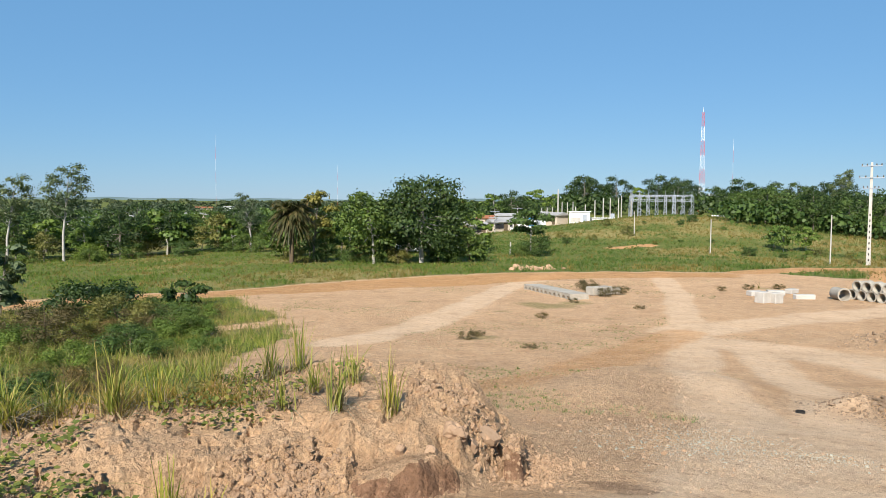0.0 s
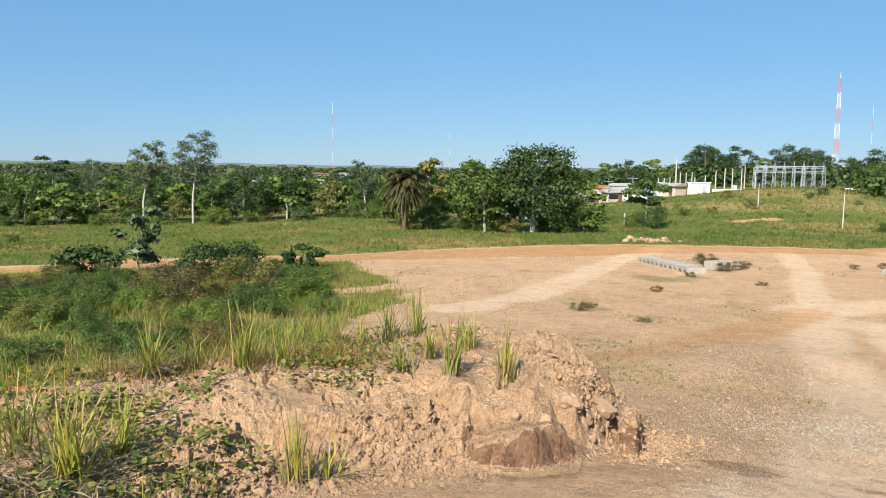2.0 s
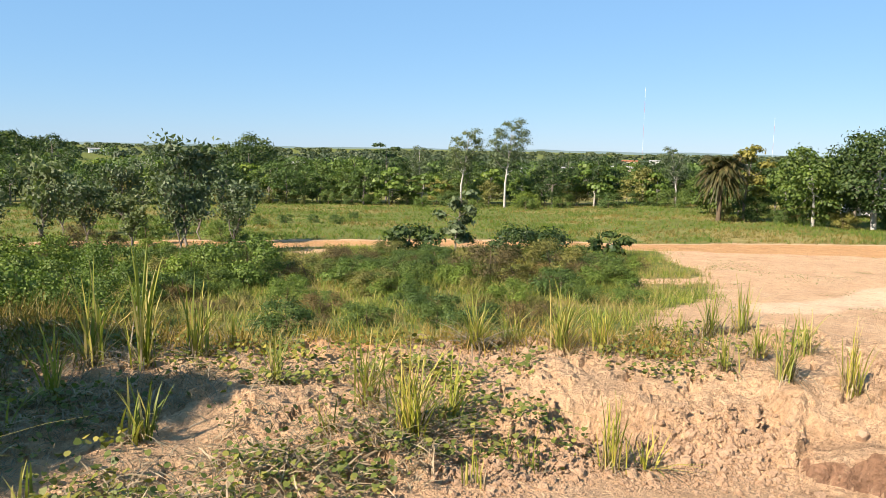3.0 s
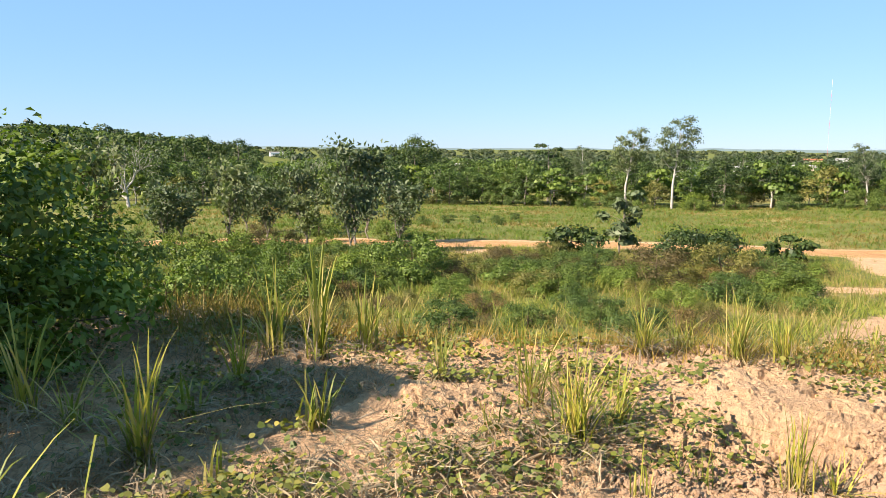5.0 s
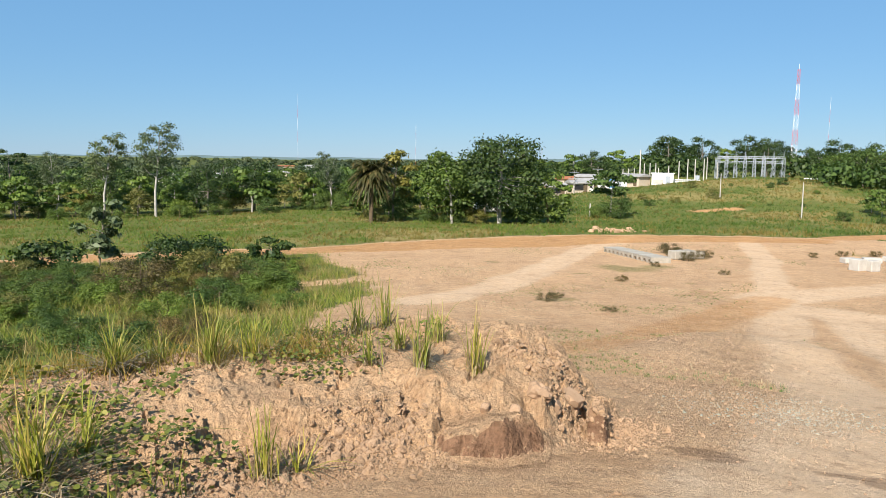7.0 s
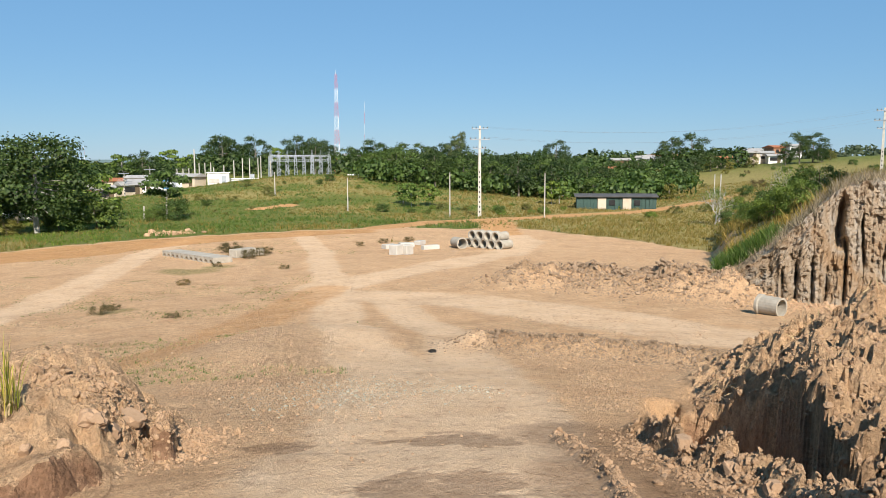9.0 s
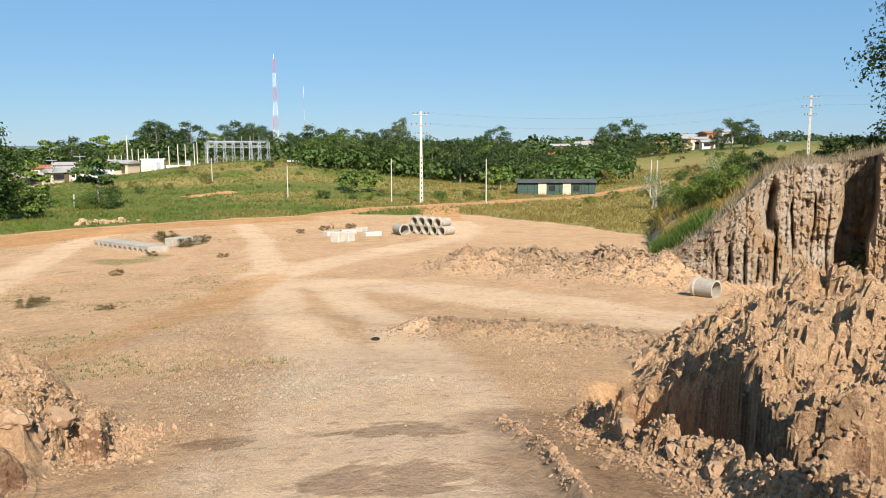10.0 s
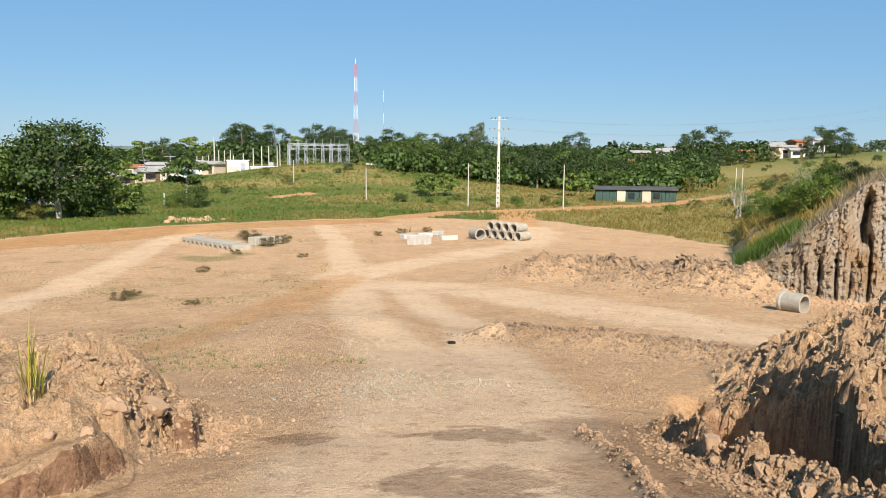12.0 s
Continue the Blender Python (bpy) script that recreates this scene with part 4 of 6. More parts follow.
make_tree("broadleaf_tree", "green tree with pale crooked limbs by the road", 22, 7.2, 3.3, 0.12, 3200, 0.33, LEAF_MID, PALE_BARK, 13, 0.17, 0.6, at=ground_pose(5.2, 73))
make_palm("palm_tree", "dark palm with drooping fronds and dead skirt", 23, 5.0, 2.6, 84, PALM, ground_pose(11.3, 73))
make_tree("broadleaf_tree", "olive brown tree crowded against the palm", 24, 7.6, 2.2, 0.3, 2000, 0.30, LEAF_OLIVE, BARK, 9, 0.16, at=ground_pose(9.6, 76))
make_tree("small_tree", "small tree with flat green crown and two trunks", 25, 5.4, 2.7, 0.42, 2000, 0.34, LEAF_MID, PALE_BARK, 8, 0.12, 0.5, 0.45, at=ground_pose(-6.6, 88))
make_tree("shrub", "rounded green shrub beside the orange road", 26, 3.4, 2.3, 0.05, 1700, 0.28, LEAF_MID, BROWN_STEM, 10, 0.08, 0.2, at=ground_pose(-2.0, 76))
make_tree("young_tree", "young tree with dark drooping leaves beside the dirt road", 27, 3.4, 1.1, 0.15, 520, 0.40, LEAF_GREY, BARK, 9, 0.06, 0.2, 0.9, 0.2, 0.55, at=ground_pose(30.4, 40))
make_tree("shrub", "spreading shrub with broad dark leaves by the dirt road", 28, 1.5, 1.7, 0.05, 1400, 0.22, LEAF_DARK, BROWN_STEM, 9, 0.05, 0.2, 0.6, 0.2, at=ground_pose(33.8, 38))
make_tree("shrub", "dense round green shrub in the hollow", 29, 1.7, 2.0, 0.02, 4200, 0.14, LEAF_DARK, BROWN_STEM, 10, 0.07, 0.2, at=ground_pose(24.5, 35))
make_tree("shrub", "broad dark shrub beside the dirt road", 30, 1.4, 1.2, 0.05, 480, 0.28, LEAF_DARK, BROWN_STEM, 8, 0.05, 0.2, 0.6, 0.2, at=ground_pose(19.2, 40))
make_tree("tall_tree", "tall dark tree with layered crown", 31, 9.2, 2.6, 0.3, 1900, 0.32, LEAF_DARK, BARK, 10, 0.16, 0.3, 0.4, at=ground_pose(35.5, 112))
plant("tall", 29.9, 103, 0.90)
plant("tall", 33.0, 118, 0.72)
plant("tall", 14.2, 100, 0.62, 1.05)
plant("tall", 23.6, 112, 0.62)
plant("white", 52.5, 108, 0.75)
make_tree("broadleaf_tree", "great dark rounded tree above the woodland", 32, 10.5, 5.0, 0.2, 3600, 0.42, LEAF_DARK, BARK, 16, 0.3, at=ground_pose(45.3, 150))
for az, r, h in ((60.3, 190, 1.25), (58.3, 200, 1.2), (62, 185, 1.15), (47, 155, 1.0)):
    plant("dark", az, r, h * 1.1)

# the belt of trees behind the field
for k in range(64):
    az = 66 - 68 * (k + rng0.random()) / 64
    near = 101 if az > 13 else 84
    kind = pick(["round", "round", "dark", "umbrella", "olive", "round", "umbrella", "dark"])
    plant(kind, az, near + rng0.random() * 11, 0.62 + 0.30 * rng0.random())
for k in range(52):
    az = 70 - 70 * (k + rng0.random()) / 52
    plant(pick(["round", "dark", "dark", "round", "umbrella"]), az, 118 + rng0.random() * 26, 0.72 + 0.26 * rng0.random())
for k in range(36):
    az = 66 - 74 * (k + rng0.random()) / 36
    near = 97 if az > 13 else (72 if az > -2 else 84)
    plant(pick(["under", "under", "lush", "scrub"]), az, near + rng0.random() * 6, 0.8 + 0.8 * rng0.random())
# wooded slope beyond the back road
for k in range(74):
    az = -21 - 24 * (k + rng0.random()) / 74
    low = 0.72 if az < -36 else 1.0
    plant(pick(["round", "dark", "dark", "round", "olive"]), az, 128 + rng0.random() * 75, (0.72 + 0.33 * rng0.random()) * low)
for k in range(16):
    plant(pick(["round", "dark", "olive"]), -44 - 11 * rng0.random(), 205 + rng0.random() * 14, 0.35 + 0.3 * rng0.random())
for k in range(20):
    az = 2 - 24 * (k + rng0.random()) / 20
    plant(pick(["round", "dark", "dark", "umbrella"]), az, 205 + rng0.random() * 70, 1.0 + 0.5 * rng0.random())
for az, r, s in ((-15.8, 262, 1.5), (-16.8, 265, 1.4), (-17.6, 262, 1.3), (-10.3, 240, 1.4), (-11, 245, 1.3), (-27.6, 240, 1.25), (-26.4, 232, 1.1), (-25.0, 235, 1.1), (-35, 235, 1.2), (-51.6, 210, 1.0), (-52.4, 212, 0.95), (-44.6, 215, 1.3), (-43.2, 226, 1.2)):
    plant("dark", az, r, s)
plant("tall", -27.5, 210, 1.05)
# brush on the hill, the field and round the cut
for k in range(76):
    az, r = -5 - 43 * rng0.random(), 84 + 44 * rng0.random()
    if abs(along(np.array([spot(az, r)[0]]), np.array([spot(az, r)[1]]), ROAD_BACK)[0]) > 3:
        plant(pick(["under", "scrub", "lush", "scrub"]), az, r, 0.22 + 0.6 * rng0.random() ** 2)
for az, r, s in ((-50.2, 42, 0.8), (-51.8, 40, 0.9), (-50.0, 50, 1.0), (-48.6, 55, 0.8), (-52.8, 46, 1.0), (-47.2, 58, 0.7), (-51.3, 58, 1.0), (-49.2, 46, 0.7), (-52, 52, 1.0)):
    plant(pick(["lush", "under"]), az, r, s)
plant("white", -51.0, 62, 0.42)
plant("white", -53.2, 66, 0.36)
plant("white", -46.3, 76, 0.45)
for az, r, s in ((-25.6, 100, 0.42), (-24.2, 98, 0.45), (-23.6, 102, 0.40), (-35.3, 112, 0.5), (-34.7, 112, 0.5)):
    plant("umbrella", az, r, s, 1.2)
for k in range(36):
    az, r = -45.5 - 13 * rng0.random(), 70 + 125 * rng0.random() ** 0.8
    if along(np.array([spot(az, r)[0]]), np.array([spot(az, r)[1]]), ROAD_BACK)[0] > 3:
        plant(pick(["under", "scrub", "under", "rust"]), az, r, 0.35 + 0.8 * rng0.random() ** 1.5)
# thicket of the hollow
for k in range(46):
    az, r = 17 + 45 * rng0.random(), 12.5 + 11 * rng0.random()
    plant(pick(["scrub", "rust", "under", "lush"]), az, r, 0.20 + 0.34 * rng0.random(), 0.85)
for k in range(84):
    az, r = 14 + 46 * rng0.random(), 23 + 14 * rng0.random()
    if az < 16 + (36 - r) * 0.2 or (r > 36 and az < 24):
        continue
    plant(pick(["scrub", "under", "rust", "rust", "lush", "under"]), az, r, 0.42 + 0.42 * rng0.random(), 0.75)
for az, r, s in ((47, 39, 1.05), (50.5, 36, 1.1), (53.5, 40, 1.2), (56.5, 44, 1.15), (59.5, 41, 1.2), (62.5, 46, 1.2), (49, 48, 0.95), (54, 52, 1.1), (58, 54, 1.2), (64, 40, 1.2), (67.5, 44, 1.3)):
    plant("grey", az, r, s * (0.5 + 0.2 * rng0.random()), 0.85 + 0.4 * rng0.random())
    plant(pick(["lush", "under", "rust"]), az - 1.2, r - 1.5, 0.55 + 0.4 * rng0.random())
for az, r, s in ((50, 25, 0.8), (54, 22, 0.7), (58, 19, 0.75), (61, 23, 1.0), (64, 18, 0.9), (67, 21, 1.2), (55, 30, 0.9), (60, 32, 1.0), (48, 30, 0.8), (70, 15, 1.0), (71, 24, 1.5)):
    plant(pick(["lush", "under", "lush"]), az, r, s)
for az, r, s in ((39.4, 62, 0.5), (41, 64, 0.45), (43.0, 63, 0.5), (45, 60, 0.5), (38, 70, 0.4)):
    plant("under", az, r, s)


# tree on the high ground by the cut, and the growth beside the lookout
make_tree("broadleaf_tree", "tall dark tree on the brink of the cut bank", 41, 9.0, 3.9, 0.12, 36000, 0.15, LEAF_DARK, BARK, 24, 0.24, 0.4, 0.9, at=ground_pose(-66.0, 36.5))
make_tree("shrub", "dark brush overhanging the top of the cut", 42, 1.3, 1.9, 0.05, 2600, 0.14, LEAF_DARK, BROWN_STEM, 11, 0.06, at=ground_pose(-61.5, 33.5))
for az, r, s in ((-59.3, 32.8, 0.9), (-60.4, 32.0, 1.0), (-62.6, 32.6, 1.3), (-57.6, 33.2, 0.5)):
    make_tree("shrub", "dark brush overhanging the top of the cut", 45 + int(s * 10), 1.1 * s, 1.3 * s, 0.05, 1800, 0.13, LEAF_DARK, BROWN_STEM, 9, 0.05, at=ground_pose(az, r + 3.2))
make_tree("papaya_tree", "shrubby tree with large lobed leaves beside the lookout", 43, 2.6, 0.8, 0.5, 110, 0.34, LEAF_MID, BARK, 7, 0.05, 0.1, 0.8, 0.25, 0.8, at=ground_pose(81, 6.6))
make_tree("broadleaf_tree", "leafy tree shading the thicket beside the lookout", 44, 5.9, 1.55, 0.56, 7000, 0.20, LEAF_MID, BARK, 12, 0.10, 0.2, 0.8, 0.4, 0.6, at=ground_pose(121, 8.0))
for k, (az, r, h, w, n) in enumerate(((76, 8.8, 1.9, 1.6, 7000), (73, 10.4, 1.7, 1.3, 5000), (80, 7.2, 1.7, 1.4, 6000), (85, 6.2, 1.6, 1.3, 4000), (75.5, 6.6, 0.9, 1.0, 3600), (71.5, 8.6, 0.8, 0.7, 2600))):
    make_tree("thicket_shrub", "tangled dark green thicket shrub in shade", 50 + k, h, w, 0.02, n, 0.085, LEAF_MID if k % 2 else LEAF_BRIGHT, BROWN_STEM, 11, 0.04, 0.3, 0.9, 0.3, 0.5, at=ground_pose(az, r), group="thicket beside the lookout")


# ---- woods of the middle distance and the horizon ----
def far_woods(name, label, seed, crowns, lo, hi, a0, a1, leaf, size, tall):
    rng = np.random.default_rng(seed)
    az = a0 + (a1 - a0) * rng.random(crowns)
    r = lo * (hi / lo) ** rng.random(crowns)
    x, y = -np.sin(np.radians(az)) * r, np.cos(np.radians(az)) * r
    z = land(x, y, False)
    pts, nor, siz = [], [], []
    for i in range(crowns):
        rad = (2.0 + 2.4 * rng.random()) * (1 + r[i] / 900)
        k = int(150 if r[i] < 300 else 90)
        d = rng.normal(size=(k, 3))
        d /= np.linalg.norm(d, axis=1, keepdims=True)
        d[:, 2] = np.abs(d[:, 2])
        h = tall * (0.7 + 0.6 * rng.random())
        q = d * np.array([rad, rad, h * 0.62]) * (0.72 + 0.34 * rng.random((k, 1)))
        q[:, 2] += h * 0.32
        low = rng.random(k) < 0.3
        q[low, 2] *= rng.random(low.sum())
        pts.append(q + np.array([x[i], y[i], z[i]]))
        nor.append(d + rng.normal(size=(k, 3)) * 0.4)
        siz.append(np.full(k, size * (1 + r[i] / 350)) * (0.6 + 0.8 * rng.random(k)))
    me = leaf_mesh(name, np.concatenate(pts), np.concatenate(nor), np.concatenate(siz), leaf, 0.75, rng)
    return thing(name, label, "woodland", kind="stuff", me=me)


far_woods("far_woods", "distant mixed green woodland beyond the field", 61, 520, 140, 520, 82, -2, LEAF_MID, 0.55, 4.6)
# these two belts carry their haze in the leaf colour
far_woods("far_woods", "dark distant woodland towards the horizon", 62, 1000, 330, 1300, 84, -66, LEAF_HAZED, 0.75, 5.5)
far_woods("far_woods", "hazy woodland near the horizon", 66, 900, 1100, 2900, 86, -66, LEAF_HAZED, 0.8, 7.0)
far_woods("far_woods", "green woodland on the slope below the houses", 63, 330, 128, 240, -21, -44, LEAF_MID, 0.5, 3.8)
far_woods("far_woods", "dark woodland behind the substation", 64, 190, 205, 330, 0, -50, LEAF_DARK, 0.6, 5.6)
far_woods("far_woods", "dense woodland on the round hill", 65, 560, 330, 520, 84, 60, LEAF_DARK, 0.7, 4.0)


def build_ridge():
    """The low hills on the horizon, blue-green from painted haze, a closed ring far behind everything."""
    m, nt, b = material("hazed_hills", 1.0, 0.0)
    # aerial haze mixed into the hills' base colour
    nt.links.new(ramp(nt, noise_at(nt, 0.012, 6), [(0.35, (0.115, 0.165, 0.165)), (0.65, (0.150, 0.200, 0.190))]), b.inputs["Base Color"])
    az = np.radians(np.arange(0, 360, 0.2))
    k = len(az)
    deg = np.degrees(az)
    top = 13 + 9 * fbm(np.sin(az) * 9 + 20, np.cos(az) * 9, 501, 5) + 1.6 * fbm(deg * 1.3, deg * 0, 507, 3)
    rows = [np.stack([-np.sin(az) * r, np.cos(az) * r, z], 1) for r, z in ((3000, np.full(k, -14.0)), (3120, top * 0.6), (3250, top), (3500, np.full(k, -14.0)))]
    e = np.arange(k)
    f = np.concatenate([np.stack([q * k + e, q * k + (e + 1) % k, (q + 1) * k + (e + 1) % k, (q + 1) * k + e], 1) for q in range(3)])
    return tagged(new("backdrop", mesh_of("backdrop", np.concatenate(rows), f, m)), "low wooded hills along the horizon with haze painted in", "hills", kind="structure")


build_ridge()


# ---- grass ----
def grass(name, label, seed, count, a0, a1, lo, hi, blades, tall, wide, mat, kind_of, power=1.0, ground=None):
    """Tufts of tapering blades where kind_of says so."""
    rng = np.random.default_rng(seed)
    az = a0 + (a1 - a0) * rng.random(count)
    r = lo + (hi - lo) * rng.random(count) ** power
    x, y = -np.sin(np.radians(az)) * r, np.cos(np.radians(az)) * r
    q = zones(x, y)
    keep = rng.random(count) < kind_of(q, x, y, r, az)
    x, y, r = x[keep], y[keep], r[keep]
    z = land(x, y) if ground is None else ground(x, y)
    n = len(x)
    X, Y, Z = (np.repeat(a, blades) for a in (x, y, z))
    m = n * blades
    X, Y = X + rng.normal(size=m) * tall * 0.25, Y + rng.normal(size=m) * tall * 0.25
    h = np.repeat(0.55 + 0.75 * rng.random(n), blades) * tall * (0.6 + 0.6 * rng.random(m))
    ang = rng.random(m) * 6.283
    w = wide * (0.6 + 0.8 * rng.random(m))
    h = h * (0.35 + 1.1 * np.repeat(vnoise(x * 0.45, y * 0.45, seed + 7), blades))
    lean = rng.normal(size=(m, 2)) * 0.5
    dx, dy = np.cos(ang) * w, np.sin(ang) * w
    v = np.stack([np.stack([X - dx, Y - dy, Z - 0.04], 1), np.stack([X + dx, Y + dy, Z - 0.04], 1),
                  np.stack([X + lean[:, 0] * h, Y + lean[:, 1] * h, Z + h], 1)], 1).reshape(-1, 3)
    me = mesh_of(name, v, np.arange(3 * m).reshape(-1, 3), mat, flat=True)
    return thing(name, label, "grass", kind="stuff", me=me)


def greener(q, x, y, r, az):
    return q[:, 0] * (1 - 0.75 * q[:, 5]) * (0.25 + 0.75 * smooth(12, 26, r)) * (0.25 + 0.75 * smooth(-0.15, 0.2, fbm(x * 0.35, y * 0.35, 311))) * (1 - 0.75 * smooth(-28, -35, az) * (1 - smooth(110, 130, r)))


def drier(q, x, y, r, az):
    return q[:, 0] * (0.15 + 0.85 * q[:, 5]) * (0.2 + 0.8 * smooth(11, 24, r))


grass("meadow_grass", "lush green grass in the hollow", 71, 26000, 9, 70, 12, 44, 5, 0.27, 0.014, MEADOW, greener)
grass("meadow_grass", "yellowing tall grass in the hollow", 72, 20000, 9, 70, 11, 44, 5, 0.29, 0.013, MEADOW_DRY, drier)
grass("field_grass", "green rough grass of the far field", 73, 34000, -3, 68, 47, 108, 5, 0.26, 0.026, BLADE_GREEN, greener)
grass("field_grass", "dry yellow grass of the far field", 74, 30000, -3, 68, 46, 108, 5, 0.26, 0.024, FIELD_DRY, drier)
grass("hill_grass", "green rough grass and weeds on the hill", 75, 36000, -49, -2, 62, 150, 5, 0.30, 0.032, BLADE_GREEN, greener)
grass("hill_grass", "dry yellow grass on the hill and field", 76, 38000, -50, -2, 45, 160, 5, 0.30, 0.028, FIELD_DRY, drier)
grass("bank_grass", "dry grass on the high ground behind the cut", 77, 6000, -47, -75, 32, 75, 5, 0.4, 0.03, FIELD_DRY, lambda q, x, y, r, az: q[:, 0])
grass("brink_grass", "straw-coloured grass hanging over the brink of the cut", 85, 3600, -46.5, -66, 26, 38, 5, 0.34, 0.012, BLADE_DRY,
      lambda q, x, y, r, az: smooth(1.2, 1.7, r - np.interp(az, *CLIFF_BASE)) * (1 - smooth(4.5, 6.5, r - np.interp(az, *CLIFF_BASE))),
      ground=lambda x, y: np.interp(polar(x, y)[1], *CLIFF_TOP) + 0.06)
grass("brink_grass", "green grass on the shoulder of the cut", 86, 2600, -46.5, -50.3, 27, 36, 5, 0.4, 0.02, BLADE_GREEN,
      lambda q, x, y, r, az: smooth(2.4, 3.2, r - np.interp(az, *CLIFF_BASE)) * (1 - smooth(6, 8, r - np.interp(az, *CLIFF_BASE))),
      ground=lambda x, y: np.interp(polar(x, y)[1], *CLIFF_TOP) + 0.05)
grass("weeds", "sparse low weeds on the bare ground", 78, 26000, -20, 12, 11, 62, 5, 0.045, 0.012, BLADE_GREEN,
      lambda q, x, y, r, az: (1 - q[:, 2]) * (1 - q[:, 1]) * (1 - q[:, 0]) * smooth(0.0, 0.35, fbm(x * 0.3, y * 0.3, 301)) * 0.6)
grass("weeds", "sparse dry weeds on the bare ground", 79, 40000, -44, 12, 11, 66, 5, 0.045, 0.011, BLADE_DRY,
      lambda q, x, y, r, az: (1 - q[:, 2]) * (1 - q[:, 1]) * (1 - q[:, 0]) * smooth(-0.05, 0.35, fbm(x * 0.3, y * 0.3, 301)) * (0.8 - 0.65 * smooth(-20, -26, az) * (1 - smooth(44, 52, r))))
grass("verge_grass", "dry grass along the edge of the planted mound", 80, 7000, 10, 66, 6.2, 13, 5, 0.26, 0.006, FIELD_DRY,
      lambda q, x, y, r, az: smooth(-0.3, 0.2, fbm(x * 0.8, y * 0.8, 303)) * 0.9)


# ---- plants of the near mound ----
def tuft_mesh(name, seed, blades, tall, spread, wide, mat, droop=0.5):
    """Long curved blades that rise from one root and bow over."""
    rng = np.random.default_rng(seed)
    v, f = [], []
    for b in range(blades):
        ang = rng.random() * 6.283
        h = tall * (0.45 + 0.6 * rng.random())
        out = spread * (0.15 + 0.85 * rng.random() ** 1.5)
        bow = droop * rng.random() ** 1.5
        root = np.array([rng.normal() * 0.035, rng.normal() * 0.035, -0.03])
        d = np.array([math.cos(ang), math.sin(ang), 0])
        side = np.array([-d[1], d[0], 0])
        o = len(v)
        for s in (0, 0.3, 0.6, 0.85, 1.0):
            p = root + d * out * (s ** 1.6) * (1 + bow) + np.array([0, 0, h * (s - bow * s ** 3)])
            w = wide * (1 - s) ** 0.6 * (0.65 + 0.5 * min(1, s * 3)) + 0.0008
            v += [p - side * w, p + side * w]
        f += [(o + 2 * i, o + 2 * i + 1, o + 2 * i + 3, o + 2 * i + 2) for i in range(4)]
    return mesh_of(name, v, f, mat)


def make_tuft(seed, az, r, tall, spread, blades, wide=0.0046, label="tall yellow-green grass tuft on dry soil", dry=1.0):
    t = thing("grass_tuft", label, "grass", ground_pose(az, r), "grass tufts on the mound")
    part("blade_clump", tuft_mesh("blade_clump", seed, int(blades * 1.2), tall, spread * 0.8, wide, BLADE), t)
    part("dead_blade_clump", tuft_mesh("dead_blade_clump", seed + 500, int(blades * 1.5 * dry) + 8, tall * 0.5, spread * 0.9, 0.0045, BLADE_DRY, 1.3), t, "dead brown blades round the root")
    return t


for k, (az, r, h, w, n) in enumerate((
        (34.1, 4.4, 0.75, 0.42, 60), (37.5, 4.9, 0.55, 0.35, 34), (30.8, 4.8, 0.45, 0.3, 26), (18.6, 4.5, 0.46, 0.16, 36), (16.0, 4.6, 0.26, 0.3, 18),
        (21.9, 6.2, 0.58, 0.30, 46), (18.9, 6.3, 0.48, 0.28, 44), (11.1, 7.0, 0.52, 0.26, 34), (9.0, 7.1, 0.50, 0.26, 34), (6.2, 5.8, 0.55, 0.22, 40),
        (2.2, 5.8, 0.52, 0.13, 24), (28.4, 6.3, 0.42, 0.40, 60), (25.6, 6.5, 0.36, 0.34, 44), (15.0, 7.2, 0.4, 0.2, 22), (13.2, 6.9, 0.30, 0.22, 20),
        (10.2, 6.0, 0.32, 0.2, 22), (67.6, 4.2, 0.72, 0.30, 44), (55.1, 4.5, 0.42, 0.2, 36), (54.2, 6.0, 0.95, 0.4, 46), (57.5, 6.2, 0.8, 0.4, 40),
        (50.4, 6.1, 0.62, 0.3, 44), (47.5, 6.4, 0.45, 0.3, 30), (60.5, 5.6, 0.5, 0.35, 30), (78.5, 3.4, 0.62, 0.4, 30), (26.6, 4.3, 0.22, 0.14, 14),
        (29.5, 3.9, 0.30, 0.06, 9), (24.9, 4.25, 0.26, 0.07, 9), (40.8, 4.3, 0.35, 0.12, 12), (62.8, 3.9, 0.3, 0.1, 10), (44.5, 5.4, 0.4, 0.3, 26),
        (74, 5.2, 0.75, 0.5, 40), (71.5, 4.9, 0.55, 0.3, 26), (5.0, 6.6, 0.35, 0.25, 22), (8.0, 6.4, 0.34, 0.25, 24), (64.0, 5.0, 0.4, 0.3, 26))):
    az = az + np.interp(az, (30, 40, 52, 60), (1.8, 1.4, 0.5, 0))
    make_tuft(600 + k, float(az), r, h * 1.15, w * 1.1, n if az < 50 else int(n * 0.6), 0.0046 if az < 50 else 0.0085)
# long arching stems
for k, (az, r, h, w) in enumerate(((36.5, 4.5, 1.05, 0.5), (70, 4.3, 0.9, 0.9), (73, 4.6, 0.8, 1.1), (33, 4.5, 0.85, 0.8))):
    t = thing("grass_tuft", "long arching grass stems with seed heads", "grass", ground_pose(az, r), "grass tufts on the mound")
    part("blade_clump", tuft_mesh("blade_clump", 700 + k, 5, h, w, 0.006, BLADE, 0.8), t)


